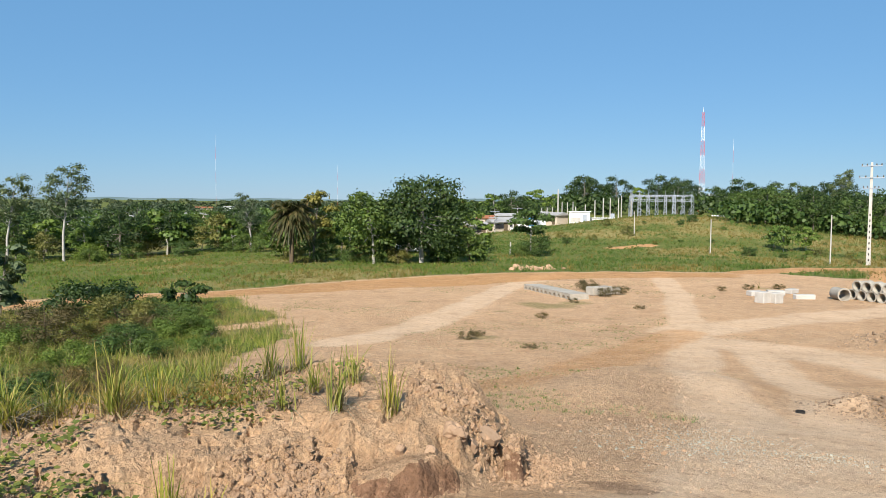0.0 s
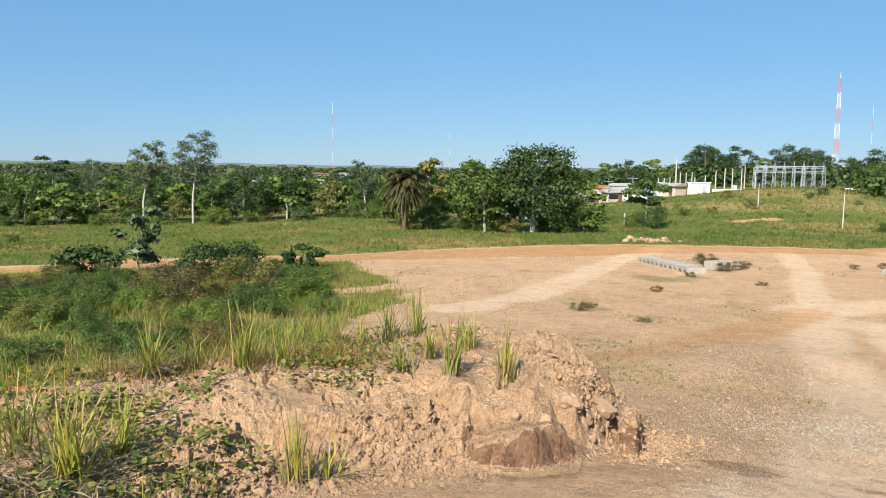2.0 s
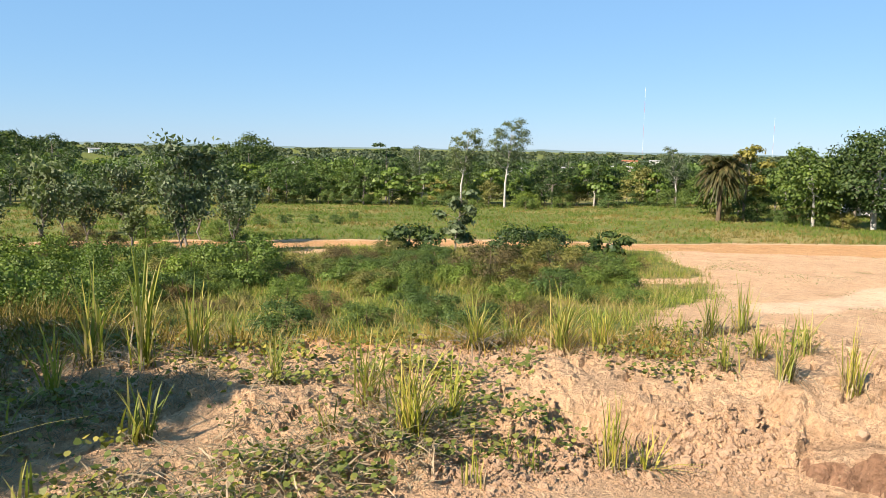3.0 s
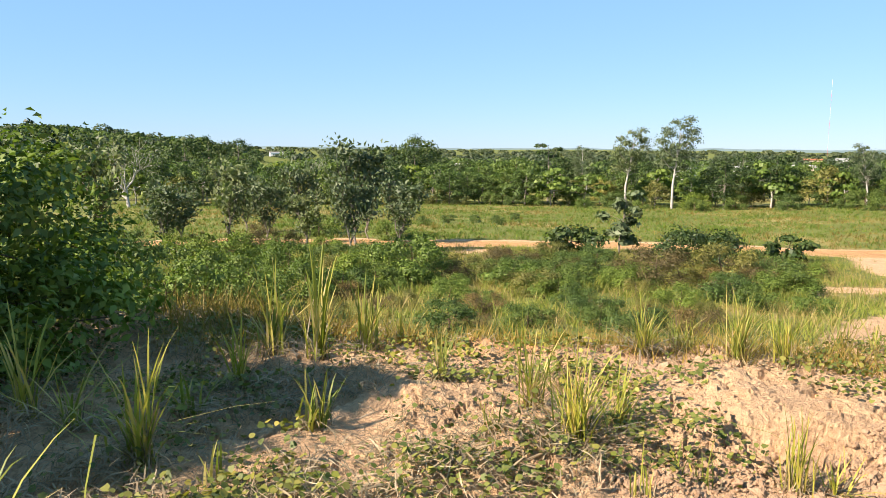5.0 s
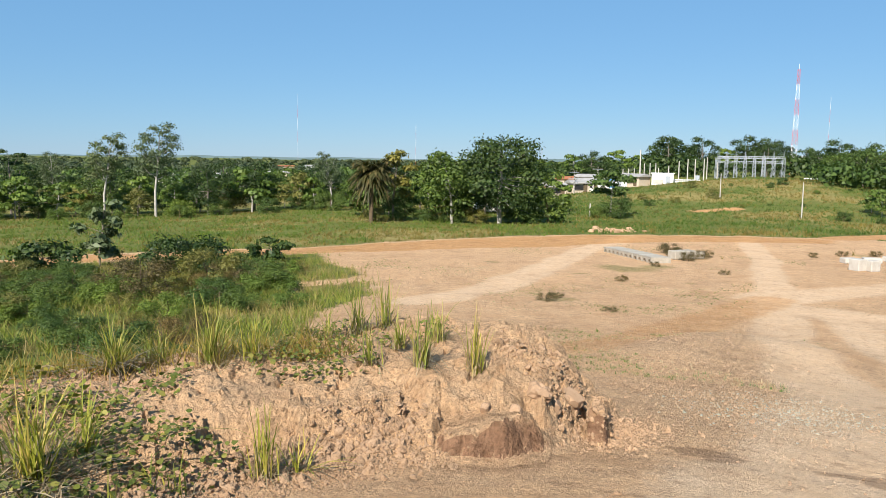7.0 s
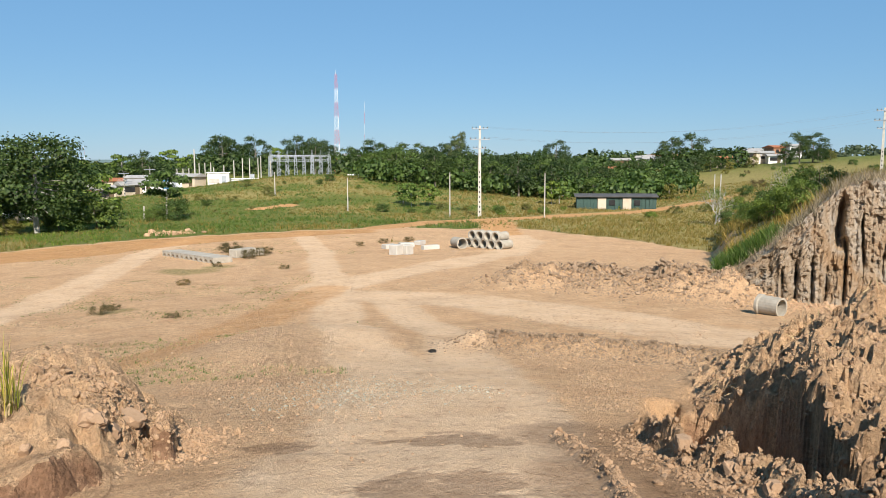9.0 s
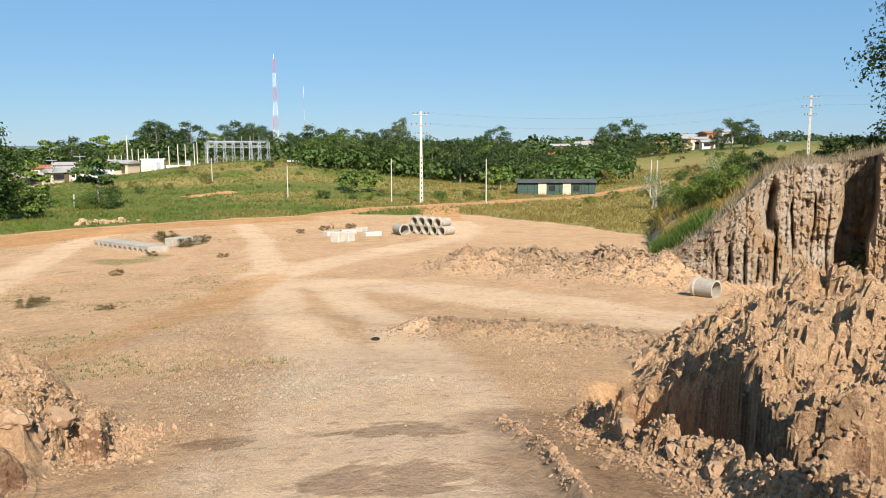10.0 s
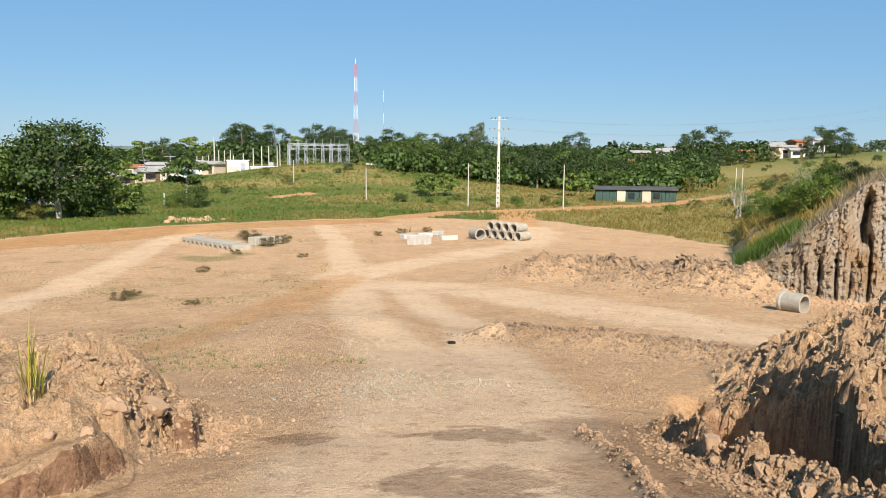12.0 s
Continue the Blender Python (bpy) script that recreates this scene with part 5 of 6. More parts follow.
def disc_mesh(name, c, n, size, mat, rng):
    """Small round leaves of six corners, slightly cupped."""
    k = len(c)
    n = n / np.linalg.norm(n, axis=1, keepdims=True)
    a = np.cross(n, rng.normal(size=(k, 3)))
    a /= np.linalg.norm(a, axis=1, keepdims=True) + 1e-9
    b = np.cross(n, a)
    s = np.asarray(size)[:, None] * 0.5
    v = []
    for i, rad in enumerate((1.1, 0.9, 0.92, 0.6, 0.92, 0.9)):
        t = i * math.pi / 3
        v.append(c + s * rad * (math.cos(t) * a + 0.95 * math.sin(t) * b) + n * s * (0.15 if i in (1, 2, 4, 5) else -0.1))
    return mesh_of(name, np.stack(v, 1).reshape(-1, 3), np.arange(6 * k).reshape(-1, 6), mat)


def strewn(name, label, category, seed, count, a0, a1, lo, hi, size, mat, patch, aspect, up, lift=0.02, seed_noise=401, scale=1.6):
    rng = np.random.default_rng(seed)
    az = a0 + (a1 - a0) * rng.random(count)
    r = lo + (hi - lo) * rng.random(count)
    x, y = -np.sin(np.radians(az)) * r, np.cos(np.radians(az)) * r
    keep = rng.random(count) < smooth(patch, patch + 0.25, fbm(x * scale, y * scale, seed_noise)) * smooth(-0.3, 0.5, r - np.interp(az, *MOUND_NEAR))
    x, y = x[keep], y[keep]
    n = len(x)
    c = np.stack([x, y, land(x, y) + lift + rng.random(n) * lift * 2], 1)
    nor = np.stack([rng.normal(size=n) * up, rng.normal(size=n) * up, np.ones(n)], 1)
    if aspect > 0.8:
        me = disc_mesh(name, c, nor, size * (0.5 + rng.random(n)), mat, rng)
    else:
        me = leaf_mesh(name, c, nor, size * (0.5 + rng.random(n)), mat, aspect, rng, 0.1)
    return thing(name, label, category, kind="stuff", me=me)


strewn("creeping_vine", "creeping vine with round light green leaves on soil", "vine", 81, 22000, 6, 84, 3.3, 7.3, 0.037, LEAF_VINE, 0.03, 0.95, 0.5, 0.035)
strewn("creeping_vine", "creeping vine with darker leaves on soil", "vine", 82, 10000, 28, 84, 3.0, 7.3, 0.038, LEAF_VINE, 0.05, 0.9, 0.6, 0.04, 405)
strewn("dry_litter", "dry straw and dead leaves on the soil", "litter", 83, 11000, 22, 84, 3.0, 7.6, 0.12, BLADE_DRY, 0.0, 0.045, 0.5, 0.015, 409)
strewn("dry_litter", "matted dead grass and leaves under the thicket", "litter", 87, 34000, 34, 86, 3.0, 8.0, 0.14, BLADE_DRY, -0.25, 0.05, 0.6, 0.03, 417)
strewn("creeping_vine", "creeping vine spreading under the tufts", "vine", 88, 3600, 36, 86, 3.0, 8.0, 0.034, LEAF_VINE, -0.05, 0.9, 0.6, 0.05, 419)
strewn("dry_litter", "dry twigs strewn on the dug heap", "litter", 84, 1800, -46, -70, 5.0, 10.5, 0.16, BLADE_DRY, 0.08, 0.06, 0.7, 0.03, 413)


# ---- clods and stones ----
ICO = bmesh.new()
bmesh.ops.create_icosphere(ICO, subdivisions=1, radius=1)
ICO_V = np.array([v.co[:] for v in ICO.verts])
ICO_F = np.array([[v.index for v in f.verts] for f in ICO.faces])
ICO.free()


def clods(name, label, seed, count, place, size, mat=CLOD, cap=0.5):
    """Many angular lumps of soil, strewn by place(rng, count) -> azimuth, range."""
    rng = np.random.default_rng(seed)
    az, r = place(rng, count)
    x, y = -np.sin(np.radians(az)) * r, np.cos(np.radians(az)) * r
    z = land(x, y)
    s = size * np.exp(np.clip(rng.normal(size=count) * 0.62, -1.3, 1.6))
    s = np.minimum(s, cap)
    jit = ICO_V[None] * (1 + np.clip(0.22 * rng.normal(size=(count, 12, 1)), -0.4, 0.4)) * (0.55 + 0.8 * rng.random((count, 1, 3)))
    q = rng.normal(size=(count, 4))
    q /= np.linalg.norm(q, axis=1, keepdims=True)
    w_, i_, j_, k_ = q.T
    turn_ = np.stack([1 - 2 * (j_ * j_ + k_ * k_), 2 * (i_ * j_ - k_ * w_), 2 * (i_ * k_ + j_ * w_), 2 * (i_ * j_ + k_ * w_), 1 - 2 * (i_ * i_ + k_ * k_), 2 * (j_ * k_ - i_ * w_),
                      2 * (i_ * k_ - j_ * w_), 2 * (j_ * k_ + i_ * w_), 1 - 2 * (i_ * i_ + j_ * j_)], 1).reshape(-1, 3, 3)
    jit = np.einsum("nij,nkj->nki", turn_, jit)
    v = jit * s[:, None, None] + np.stack([x, y, z + s * 0.1], 1)[:, None, :]
    f = ICO_F[None] + (np.arange(count) * 12)[:, None, None]
    me = mesh_of(name, v.reshape(-1, 3), f.reshape(-1, 3), mat, flat=True)
    return thing(name, label, "soil", kind="stuff", me=me)


def beside(way, wide):
    def place(rng, n):
        pts = np.array([spot(*p) for p in way])
        k = rng.integers(len(pts) - 1, size=n)
        t = rng.random(n)[:, None]
        p = pts[k] + (pts[k + 1] - pts[k]) * t + rng.normal(size=(n, 2)) * wide
        return np.degrees(np.arctan2(-p[:, 0], p[:, 1])), np.hypot(p[:, 0], p[:, 1])
    return place


def area(a0, a1, lo, hi):
    return lambda rng, n: (a0 + (a1 - a0) * rng.random(n), lo + (hi - lo) * rng.random(n))


def patches(a0, a1, lo, hi):
    """Strewn in drifts."""
    def place(rng, n):
        az, r = a0 + (a1 - a0) * rng.random(6 * n), lo + (hi - lo) * rng.random(6 * n) ** 1.4
        x, y = -np.sin(np.radians(az)) * r, np.cos(np.radians(az)) * r
        near = np.maximum.reduce([1 - smooth(0.3, 1.4, along(x, y, way)) for way, wide in TRACKS[:2]])
        keep = np.argsort(rng.random(6 * n) - 1.6 * fbm(x * 0.7, y * 0.7, 431) + 1.0 * near)[:n]
        return az[keep], r[keep]
    return place


clods("soil_clods", "crumbling soil clods along the berm of the pit", 91, 3200, beside([(-41, 6.7), (-44.3, 5.6), (-51, 4.6), (-56, 3.95), (-62, 3.5)], 0.20), 0.0085, cap=0.032)
clods("soil_clods", "broken soil clods over the dug heap", 92, 7500, area(-45, -66, 4.8, 11), 0.010, cap=0.034)
clods("soil_clods", "soil clods along the foot of the mound", 93, 4200, beside([(9.6, 4.95), (12, 4.9), (16, 4.6), (25, 4.35), (33, 3.9)], 0.20), 0.006)
clods("soil_clods", "soil clods fallen from the end of the mound", 101, 1500, beside([(-8.6, 7.1), (-7.1, 6.5), (-5.2, 5.7)], 0.20), 0.007)
clods("soil_clods", "chunky clods broken from the front of the mound", 102, 1300, beside([(9.6, 5.05), (12, 4.95), (16, 4.75), (25, 4.5), (33, 4.05)], 0.14), 0.012, cap=0.035)
clods("soil_clods", "chunky clods on the broken end of the mound", 103, 900, beside([(-5.6, 6.4), (-3.0, 6.1), (-0.6, 6.4), (2, 6.6)], 0.25), 0.011, cap=0.04)
clods("soil_clods", "soil clods on the crest of the mound", 94, 2000, patches(9, 44, 5.2, 7.6), 0.007)
clods("soil_clods", "lumps of soil on the spoil ridge", 95, 9000, beside([(-32, 30.0), (-36.5, 30.8), (-40, 29.0), (-44, 28.0), (-47, 28.0)], 1.0), 0.020, CLOD_GREY)
clods("soil_clods", "gravelly windrow of soil across the ramp", 96, 6500, beside([(-28.5, 14.6), (-34, 14.2), (-40, 14.0), (-47, 13.4)], 0.45), 0.0095, CLOD_GREY)
clods("soil_clods", "small stones and clods on the ramp", 97, 9000, patches(-46, -6, 4.0, 22), 0.0055)
clods("soil_clods", "gravelly soil beside the ramp", 100, 3000, beside([(-8, 6.8), (-12, 7.6), (-15, 9), (-13, 12), (-17, 15)], 0.9), 0.005)
GRAVEL = speckled("grey_gravel", [(0.3, (0.235, 0.215, 0.160)), (0.7, (0.335, 0.315, 0.245))], 9, 0.9, 0.3, 0.01, random=0.1)
clods("gravel_patch", "patch of pale grey gravel on the ramp", 104, 500, beside([(-26.6, 9.0), (-28.2, 8.9)], 0.25), 0.004, GRAVEL)
clods("gravel_patch", "thin spread of grey gravel on the ramp", 105, 2600, beside([(-15.5, 8.2), (-19.5, 8.6), (-21.0, 9.2), (-17.5, 9.8)], 0.6), 0.004, GRAVEL)
clods("soil_clods", "clods along the narrow ridge of the rut", 98, 900, beside([(-35, 6.3), (-36.8, 5.5), (-39, 4.7), (-40.5, 4.0)], 0.04), 0.005)
clods("soil_clods", "fallen soil at the foot of the cut", 99, 1500, beside([(-48.6, 26.0), (-52.5, 27.0), (-56, 28.2), (-60, 29.0)], 0.7), 0.024)


BIG_CLOD = speckled("dry_earth_lump", [(0.3, (0.280, 0.181, 0.109)), (0.6, (0.362, 0.240, 0.151))], 3.0, 0.95, 0.25, 0.08, spec=0.1)


def make_clod(seed, az, r, size, label, up=0.4):
    rng = np.random.default_rng(seed)
    bm = bmesh.new()
    bmesh.ops.create_icosphere(bm, subdivisions=3, radius=1)
    off = Vector(rng.normal(size=3) * 9)
    for v in bm.verts:
        a = noise.noise(v.co * 0.9 + off) * 0.55 + noise.noise(v.co * 2.3 + off) * 0.34 + noise.noise(v.co * 5 + off) * 0.20
        v.co = v.co * (1 + a)
        for ax in range(3):
            v.co[ax] = max(-0.82, min(0.82, v.co[ax]))
    me = from_bm("earth_clod", bm, BIG_CLOD)
    m = ground_pose(az, r)
    m = m @ Matrix.Translation((0, 0, size * up)) @ Euler(rng.random(3) * 6.28).to_matrix().to_4x4() @ Matrix.Diagonal((size, size * (0.7 + 0.4 * rng.random()), size * 0.8, 1))
    return thing("earth_clod", label, "clod", m, "big clods of dug earth", me=me)


for k, (az, r, s) in enumerate(((-1.0, 5.75, 0.19), (-3.4, 6.2, 0.20), (0.8, 5.3, 0.10), (3.2, 5.35, 0.09), (-2.2, 5.9, 0.12), (-44.2, 5.6, 0.15), (-42.5, 6.1, 0.11),
                                (-47.5, 5.05, 0.10), (-50.2, 4.65, 0.11), (-53.0, 4.3, 0.10), (-55.5, 8.8, 0.25), (-59.5, 9.0, 0.24), (-53.8, 8.0, 0.16), (-51.8, 8.4, 0.18))):
    make_clod(800 + k, az, r, s * 0.6, "large pale clod of dug earth on loose soil")

# a dark hole in the ramp
hx, hy = spot(-25.6, 13.6)
me = tubes("drain_pipe_end", [([(0, 0, -0.02), (0, 0, 0.02)], [0.075, 0.075]), ([(0, 0, 0.02), (0, 0, -0.01)], [0.06, 0.06])], DARK_GLASS, 14)
thing("drain_pipe_end", "short black pipe end flush with the dirt", "pipe", Matrix.Translation((hx, hy, gz(hx, hy) + 0.03)), me=me)


# ---- poles ----
def make_pole(az, r, tall, label):
    """Tapered concrete pole of square section with step holes, crossarms and insulators."""
    pole = thing("utility_pole", label, "pole", ground_pose(az, r, radians(az)))
    bm = bmesh.new()
    half = min(0.21, 0.05 + 0.017 * tall)
    m = Matrix.Translation((0, 0, tall / 2 - 0.25)) @ Matrix.Diagonal((1, 0.75, 1, 1)) @ Matrix.Rotation(math.pi / 4, 4, "Z")
    bmesh.ops.create_cone(bm, cap_ends=True, segments=4, radius1=half * 1.414, radius2=half * 0.68, depth=tall + 0.5, matrix=m)
    bmesh.ops.bevel(bm, geom=list(bm.edges), offset=0.012, segments=1, affect="EDGES")
    part("shaft", from_bm("shaft", bm, PALE_CONCRETE), pole)
    for i in range(9):
        bm = bmesh.new()
        box_bm(bm, 0, -0.17 + 0.006 * i, 0.5 + i * 0.55, 0.10, 0.05, 0.22, 0.01)
        part("step_hole", from_bm("step_hole", bm, DARK_GLASS), pole)
    for z, half in ((tall - 0.35, 0.9), (tall - 1.5, 1.1), (tall - 2.5, 0.7)):
        bm = bmesh.new()
        box_bm(bm, 0, -0.12, z, half * 2, 0.09, 0.09, 0.01)
        arm = part("crossarm", from_bm("crossarm", bm, STEEL), pole)
        for sx in (-half * 0.92, -half * 0.45, half * 0.45, half * 0.92):
            me = tubes("insulator", [([(sx, -0.12, z + 0.04), (sx, -0.12, z + 0.12), (sx, -0.12, z + 0.17), (sx, -0.12, z + 0.22)], [0.03, 0.06, 0.035, 0.05])], BROWN_STEM, 8)
            part("insulator", me, arm)
    return pole


def make_post(az, r, tall, label="slim white concrete post in the grass", wide=0.052):
    post = thing("concrete_post", label, "post", ground_pose(az, r, radians(az)), "white concrete posts")
    me = tubes("shaft", [([(0, 0, -0.4), (0, 0, tall * 0.5), (0, 0, tall)], [wide * 1.5, wide * 1.25, wide])], PALE_CONCRETE, 8)
    part("shaft", me, post)
    bm = bmesh.new()
    bmesh.ops.create_cone(bm, cap_ends=True, segments=8, radius1=wide, radius2=wide * 0.7, depth=0.05, matrix=Matrix.Translation((0, 0, tall + 0.025)))
    part("cap", from_bm("cap", bm, PALE_CONCRETE), post)
    return post


POLES = [make_pole(-29.34, 85, 10.0, "tall square concrete power pole with crossarms by the road"), make_pole(-56.45, 108, 10.2, "concrete power pole on the rise behind the cut")]
for az, r, h in ((-19.45, 92, 3.9), (-27.1, 84, 4.8), (-34.2, 84, 4.8), (-46.6, 79, 4.6), (-14.15, 112, 3.4)):
    make_post(az, r, h)
make_post(-5.1, 86, 1.5, "short leaning white fence post in green grass", 0.07)
make_post(-46.2, 95, 4.4)


def make_wire(a, b, sag, label):
    pts = [Vector(a).lerp(Vector(b), t) - Vector((0, 0, sag * 4 * t * (1 - t))) for t in np.linspace(0, 1, 17)]
    me = tubes("power_line", [(pts, [0.006] * 17)], WIRE, 4)
    return thing("power_line", label, "wire", group="power lines", me=me)


for side, z in ((-0.8, 9.9), (0.8, 9.9), (-1.0, 8.75), (1.0, 8.75)):
    a = POLES[0].matrix_basis @ Vector((side, -0.12, z))
    b = POLES[1].matrix_basis @ Vector((side, -0.12, z + 0.2))
    make_wire(a, b, 1.6, "thin dark power line between the poles")
    x, y = spot(-85, 175)
    make_wire(b, (x, y, 18), 1.6, "thin dark power line leading off the pole")


# ---- concrete pipes and blocks ----
def ring_mesh(name, outer, inner, length, mat, sides=24):
    """A thick-walled pipe along y, with a bell at one end."""
    prof = [(outer, 0), (outer, length * 0.82), (outer * 1.10, length * 0.88), (outer * 1.10, length), (inner * 1.08, length), (inner, length * 0.9), (inner, 0)]
    v, f = [], []
    for rad, yy in prof:
        for k in range(sides):
            t = 2 * math.pi * k / sides
            v.append((rad * math.cos(t), yy - length / 2, rad * math.sin(t)))
    n = len(prof)
    for i in range(n):
        for k in range(sides):
            k2 = (k + 1) % sides
            i2 = (i + 1) % n
            f.append((i * sides + k, i * sides + k2, i2 * sides + k2, i2 * sides + k))
    me = mesh_of(name, v, f, mat, flat=True)
    return me


PIPE = ring_mesh("concrete_pipe", 0.36, 0.29, 1.15, CONCRETE)
PIPE_S = ring_mesh("concrete_pipe", 0.30, 0.24, 1.15, CONCRETE)


def make_pipe(me, x, y, z, turn, label, group=""):
    return thing("concrete_pipe", label, "pipe", Matrix.Translation((x, y, z)) @ Matrix.Rotation(turn, 4, "Z"), group, me=me)


x, y = spot(-50.1, 23.9)
make_pipe(ring_mesh("concrete_pipe", 0.29, 0.235, 0.70, CONCRETE), x, y, gz(x, y) + 0.27, radians(8), "grey concrete pipe lying alone by the cut")
x, y = spot(-27.75, 50)
make_pipe(PIPE, x, y, gz(x, y) + 0.36, radians(-28 + 205), "pale concrete pipe lying beside the pile")
ox, oy = spot(-31.2, 49.5)
run = radians(-31 + 52)
turn = radians(-31 + 232 - 90)
ux, uy = -math.sin(run), math.cos(run)
for level, count in ((0, 5), (1, 4)):
    for i in range(count):
        s = (i + level * 0.5) * 0.66
        px, py = ox + ux * s, oy + uy * s
        make_pipe(PIPE_S, px, py, gz(ox + ux, oy + uy) + 0.30 + level * 0.52, turn, "grey concrete pipe in a two-tier pile", "piled concrete pipes")


def make_culvert(m):
    """A precast drain segment: two side walls, a top and an arched hollow."""
    bm = bmesh.new()
    outer = [(-0.30, 0), (-0.30, 0.62), (0.30, 0.62), (0.30, 0)]
    inner = [(0.20, 0), (0.20, 0.30)] + [(0.20 * math.cos(a), 0.30 + 0.20 * math.sin(a)) for a in np.linspace(0.3, 2.84, 6)] + [(-0.20, 0.30), (-0.20, 0)]
    ring = [bm.verts.new((px, -0.55, pz)) for px, pz in outer + inner]
    face = bm.faces.new(ring)
    made = bmesh.ops.extrude_face_region(bm, geom=[face])["geom"]
    for v in made:
        if isinstance(v, bmesh.types.BMVert):
            v.co.y += 1.1
    return thing("drain_segment", "grey precast concrete drain segment in a row", "drain segment", m, "row of drain segments", me=from_bm("drain_segment", bm, CONCRETE))


ax, ay = spot(-6.9, 49)
bx, by = spot(-10.3, 42.5)
way = math.atan2(by - ay, bx - ax)
seg = make_culvert(Matrix.Translation((ax, ay, gz(ax, ay) - 0.30)) @ Matrix.Rotation(way, 4, "Z"))
for i in range(1, 11):
    px, py = ax + (bx - ax) * i / 10.5, ay + (by - ay) * i / 10.5
    copy_thing(seg, Matrix.Translation((px, py, gz(px, py) - 0.30)) @ Matrix.Rotation(way + 0.05 * math.sin(i * 3.1), 4, "Z"))
for k, (az, r, sx, sy, sz, t) in enumerate(((-11.7, 46, 1.5, 0.7, 0.5, 0.5), (-12.6, 47, 1.1, 0.6, 0.4, -0.3))):
    bm = bmesh.new()
    box_bm(bm, 0, 0, sz / 2, sx, sy, sz, 0.04)
    thing("concrete_slab", "broken concrete slab among weeds", "slab", ground_pose(az, r, t), "old concrete", me=from_bm("concrete_slab", bm, CONCRETE))
for k, (az, r, s, t) in enumerate(((-23.0, 45, 0.62, 0.5), (-23.8, 45.2, 0.58, 0.4))):
    bm = bmesh.new()
    box_bm(bm, 0, 0, s / 2, s * 1.05, s, s, 0.03)
    thing("concrete_block", "white concrete block on bare ground", "block", ground_pose(az, r, t), "white blocks", me=from_bm("concrete_block", bm, PALE_CONCRETE))
for k, (az, r, sx, sy, t) in enumerate(((-22.5, 50, 0.9, 0.6, 0.2), (-23.8, 51, 1.0, 0.6, -0.2), (-24.8, 52.5, 0.8, 0.5, 0.6), (-25.6, 49, 1.2, 0.4, 0.1))):
    bm = bmesh.new()
    box_bm(bm, 0, 0, 0.14, sx, sy, 0.30, 0.03)
    thing("concrete_slab", "flat pale concrete slab on bare ground", "slab", ground_pose(az, r, t), "old concrete", me=from_bm("concrete_slab", bm, PALE_CONCRETE))
for az, r, s in ((-11.2, 46.5, 0.5), (-12.2, 45, 0.42), (-12.9, 46.5, 0.4), (-9.9, 40.5, 0.22), (-10.8, 50, 0.5), (-13.4, 48, 0.35), (-1.9, 25, 0.24), (-2.8, 26, 0.18), (-24, 55, 0.3), (-20.3, 52, 0.25), (-22, 54, 0.28), (-14.6, 38, 0.2), (-7.5, 33, 0.22), (-6.6, 22.5, 0.16)):
    plant("rust", az, r, s)


# ---- buildings ----
def make_house(az, r, wide, deep, tall, roof_mat, wall_mat, label, rise=0.9, turn=0.0, lift=0.0, doors=1, windows=2):
    x, y = spot(az, r)
    m = Matrix.Translation((x, y, gz(x, y) + lift)) @ Matrix.Rotation(radians(az) + turn, 4, "Z")
    house = thing("house", label, "house", m, "houses of the town")
    bm = bmesh.new()
    box_bm(bm, 0, 0, tall / 2 - 0.5, wide, deep, tall + 1.0, 0.02)
    part("wall", from_bm("wall", bm, wall_mat), house)
    bm = bmesh.new()
    w, d = wide / 2 + 0.4, deep / 2 + 0.4
    lo = [bm.verts.new(p) for p in ((-w, -d, tall), (w, -d, tall), (w, d, tall), (-w, d, tall))]
    lo2 = [bm.verts.new(p) for p in ((-w, -d, tall + 0.12), (w, -d, tall + 0.12), (w, d, tall + 0.12), (-w, d, tall + 0.12))]
    top = [bm.verts.new((-w, 0, tall + rise)), bm.verts.new((w, 0, tall + rise))]
    for q in ((lo[0], lo[1], lo2[1], lo2[0]), (lo[2], lo[3], lo2[3], lo2[2]), (lo2[0], lo2[1], top[1], top[0]), (lo2[2], lo2[3], top[0], top[1]), (lo[3], lo[2], lo[1], lo[0])):
        bm.faces.new(q)
    bm.faces.new((lo[1], lo[2], lo2[2], top[1], lo2[1]))
    bm.faces.new((lo[3], lo[0], lo2[0], top[0], lo2[3]))
    part("roof", from_bm("roof", bm, roof_mat), house)
    spots = np.linspace(-wide / 2, wide / 2, doors + windows + 2)[1:-1]
    for i, sx in enumerate(spots):
        bm = bmesh.new()
        if i < windows:
            box_bm(bm, sx, -deep / 2 - 0.01, tall * 0.58, 1.0, 0.08, 0.9, 0.01)
            win = part("window", from_bm("window", bm, DARK_GLASS), house)
            bm = bmesh.new()
            box_bm(bm, sx, -deep / 2 - 0.05, tall * 0.58 - 0.5, 1.2, 0.16, 0.07, 0.01)
            part("sill", from_bm("sill", bm, wall_mat), win)
        else:
            box_bm(bm, sx, -deep / 2 - 0.01, 1.05, 0.85, 0.08, 2.1, 0.01)
            part("door", from_bm("door", bm, BROWN_STEM), house)
    return house


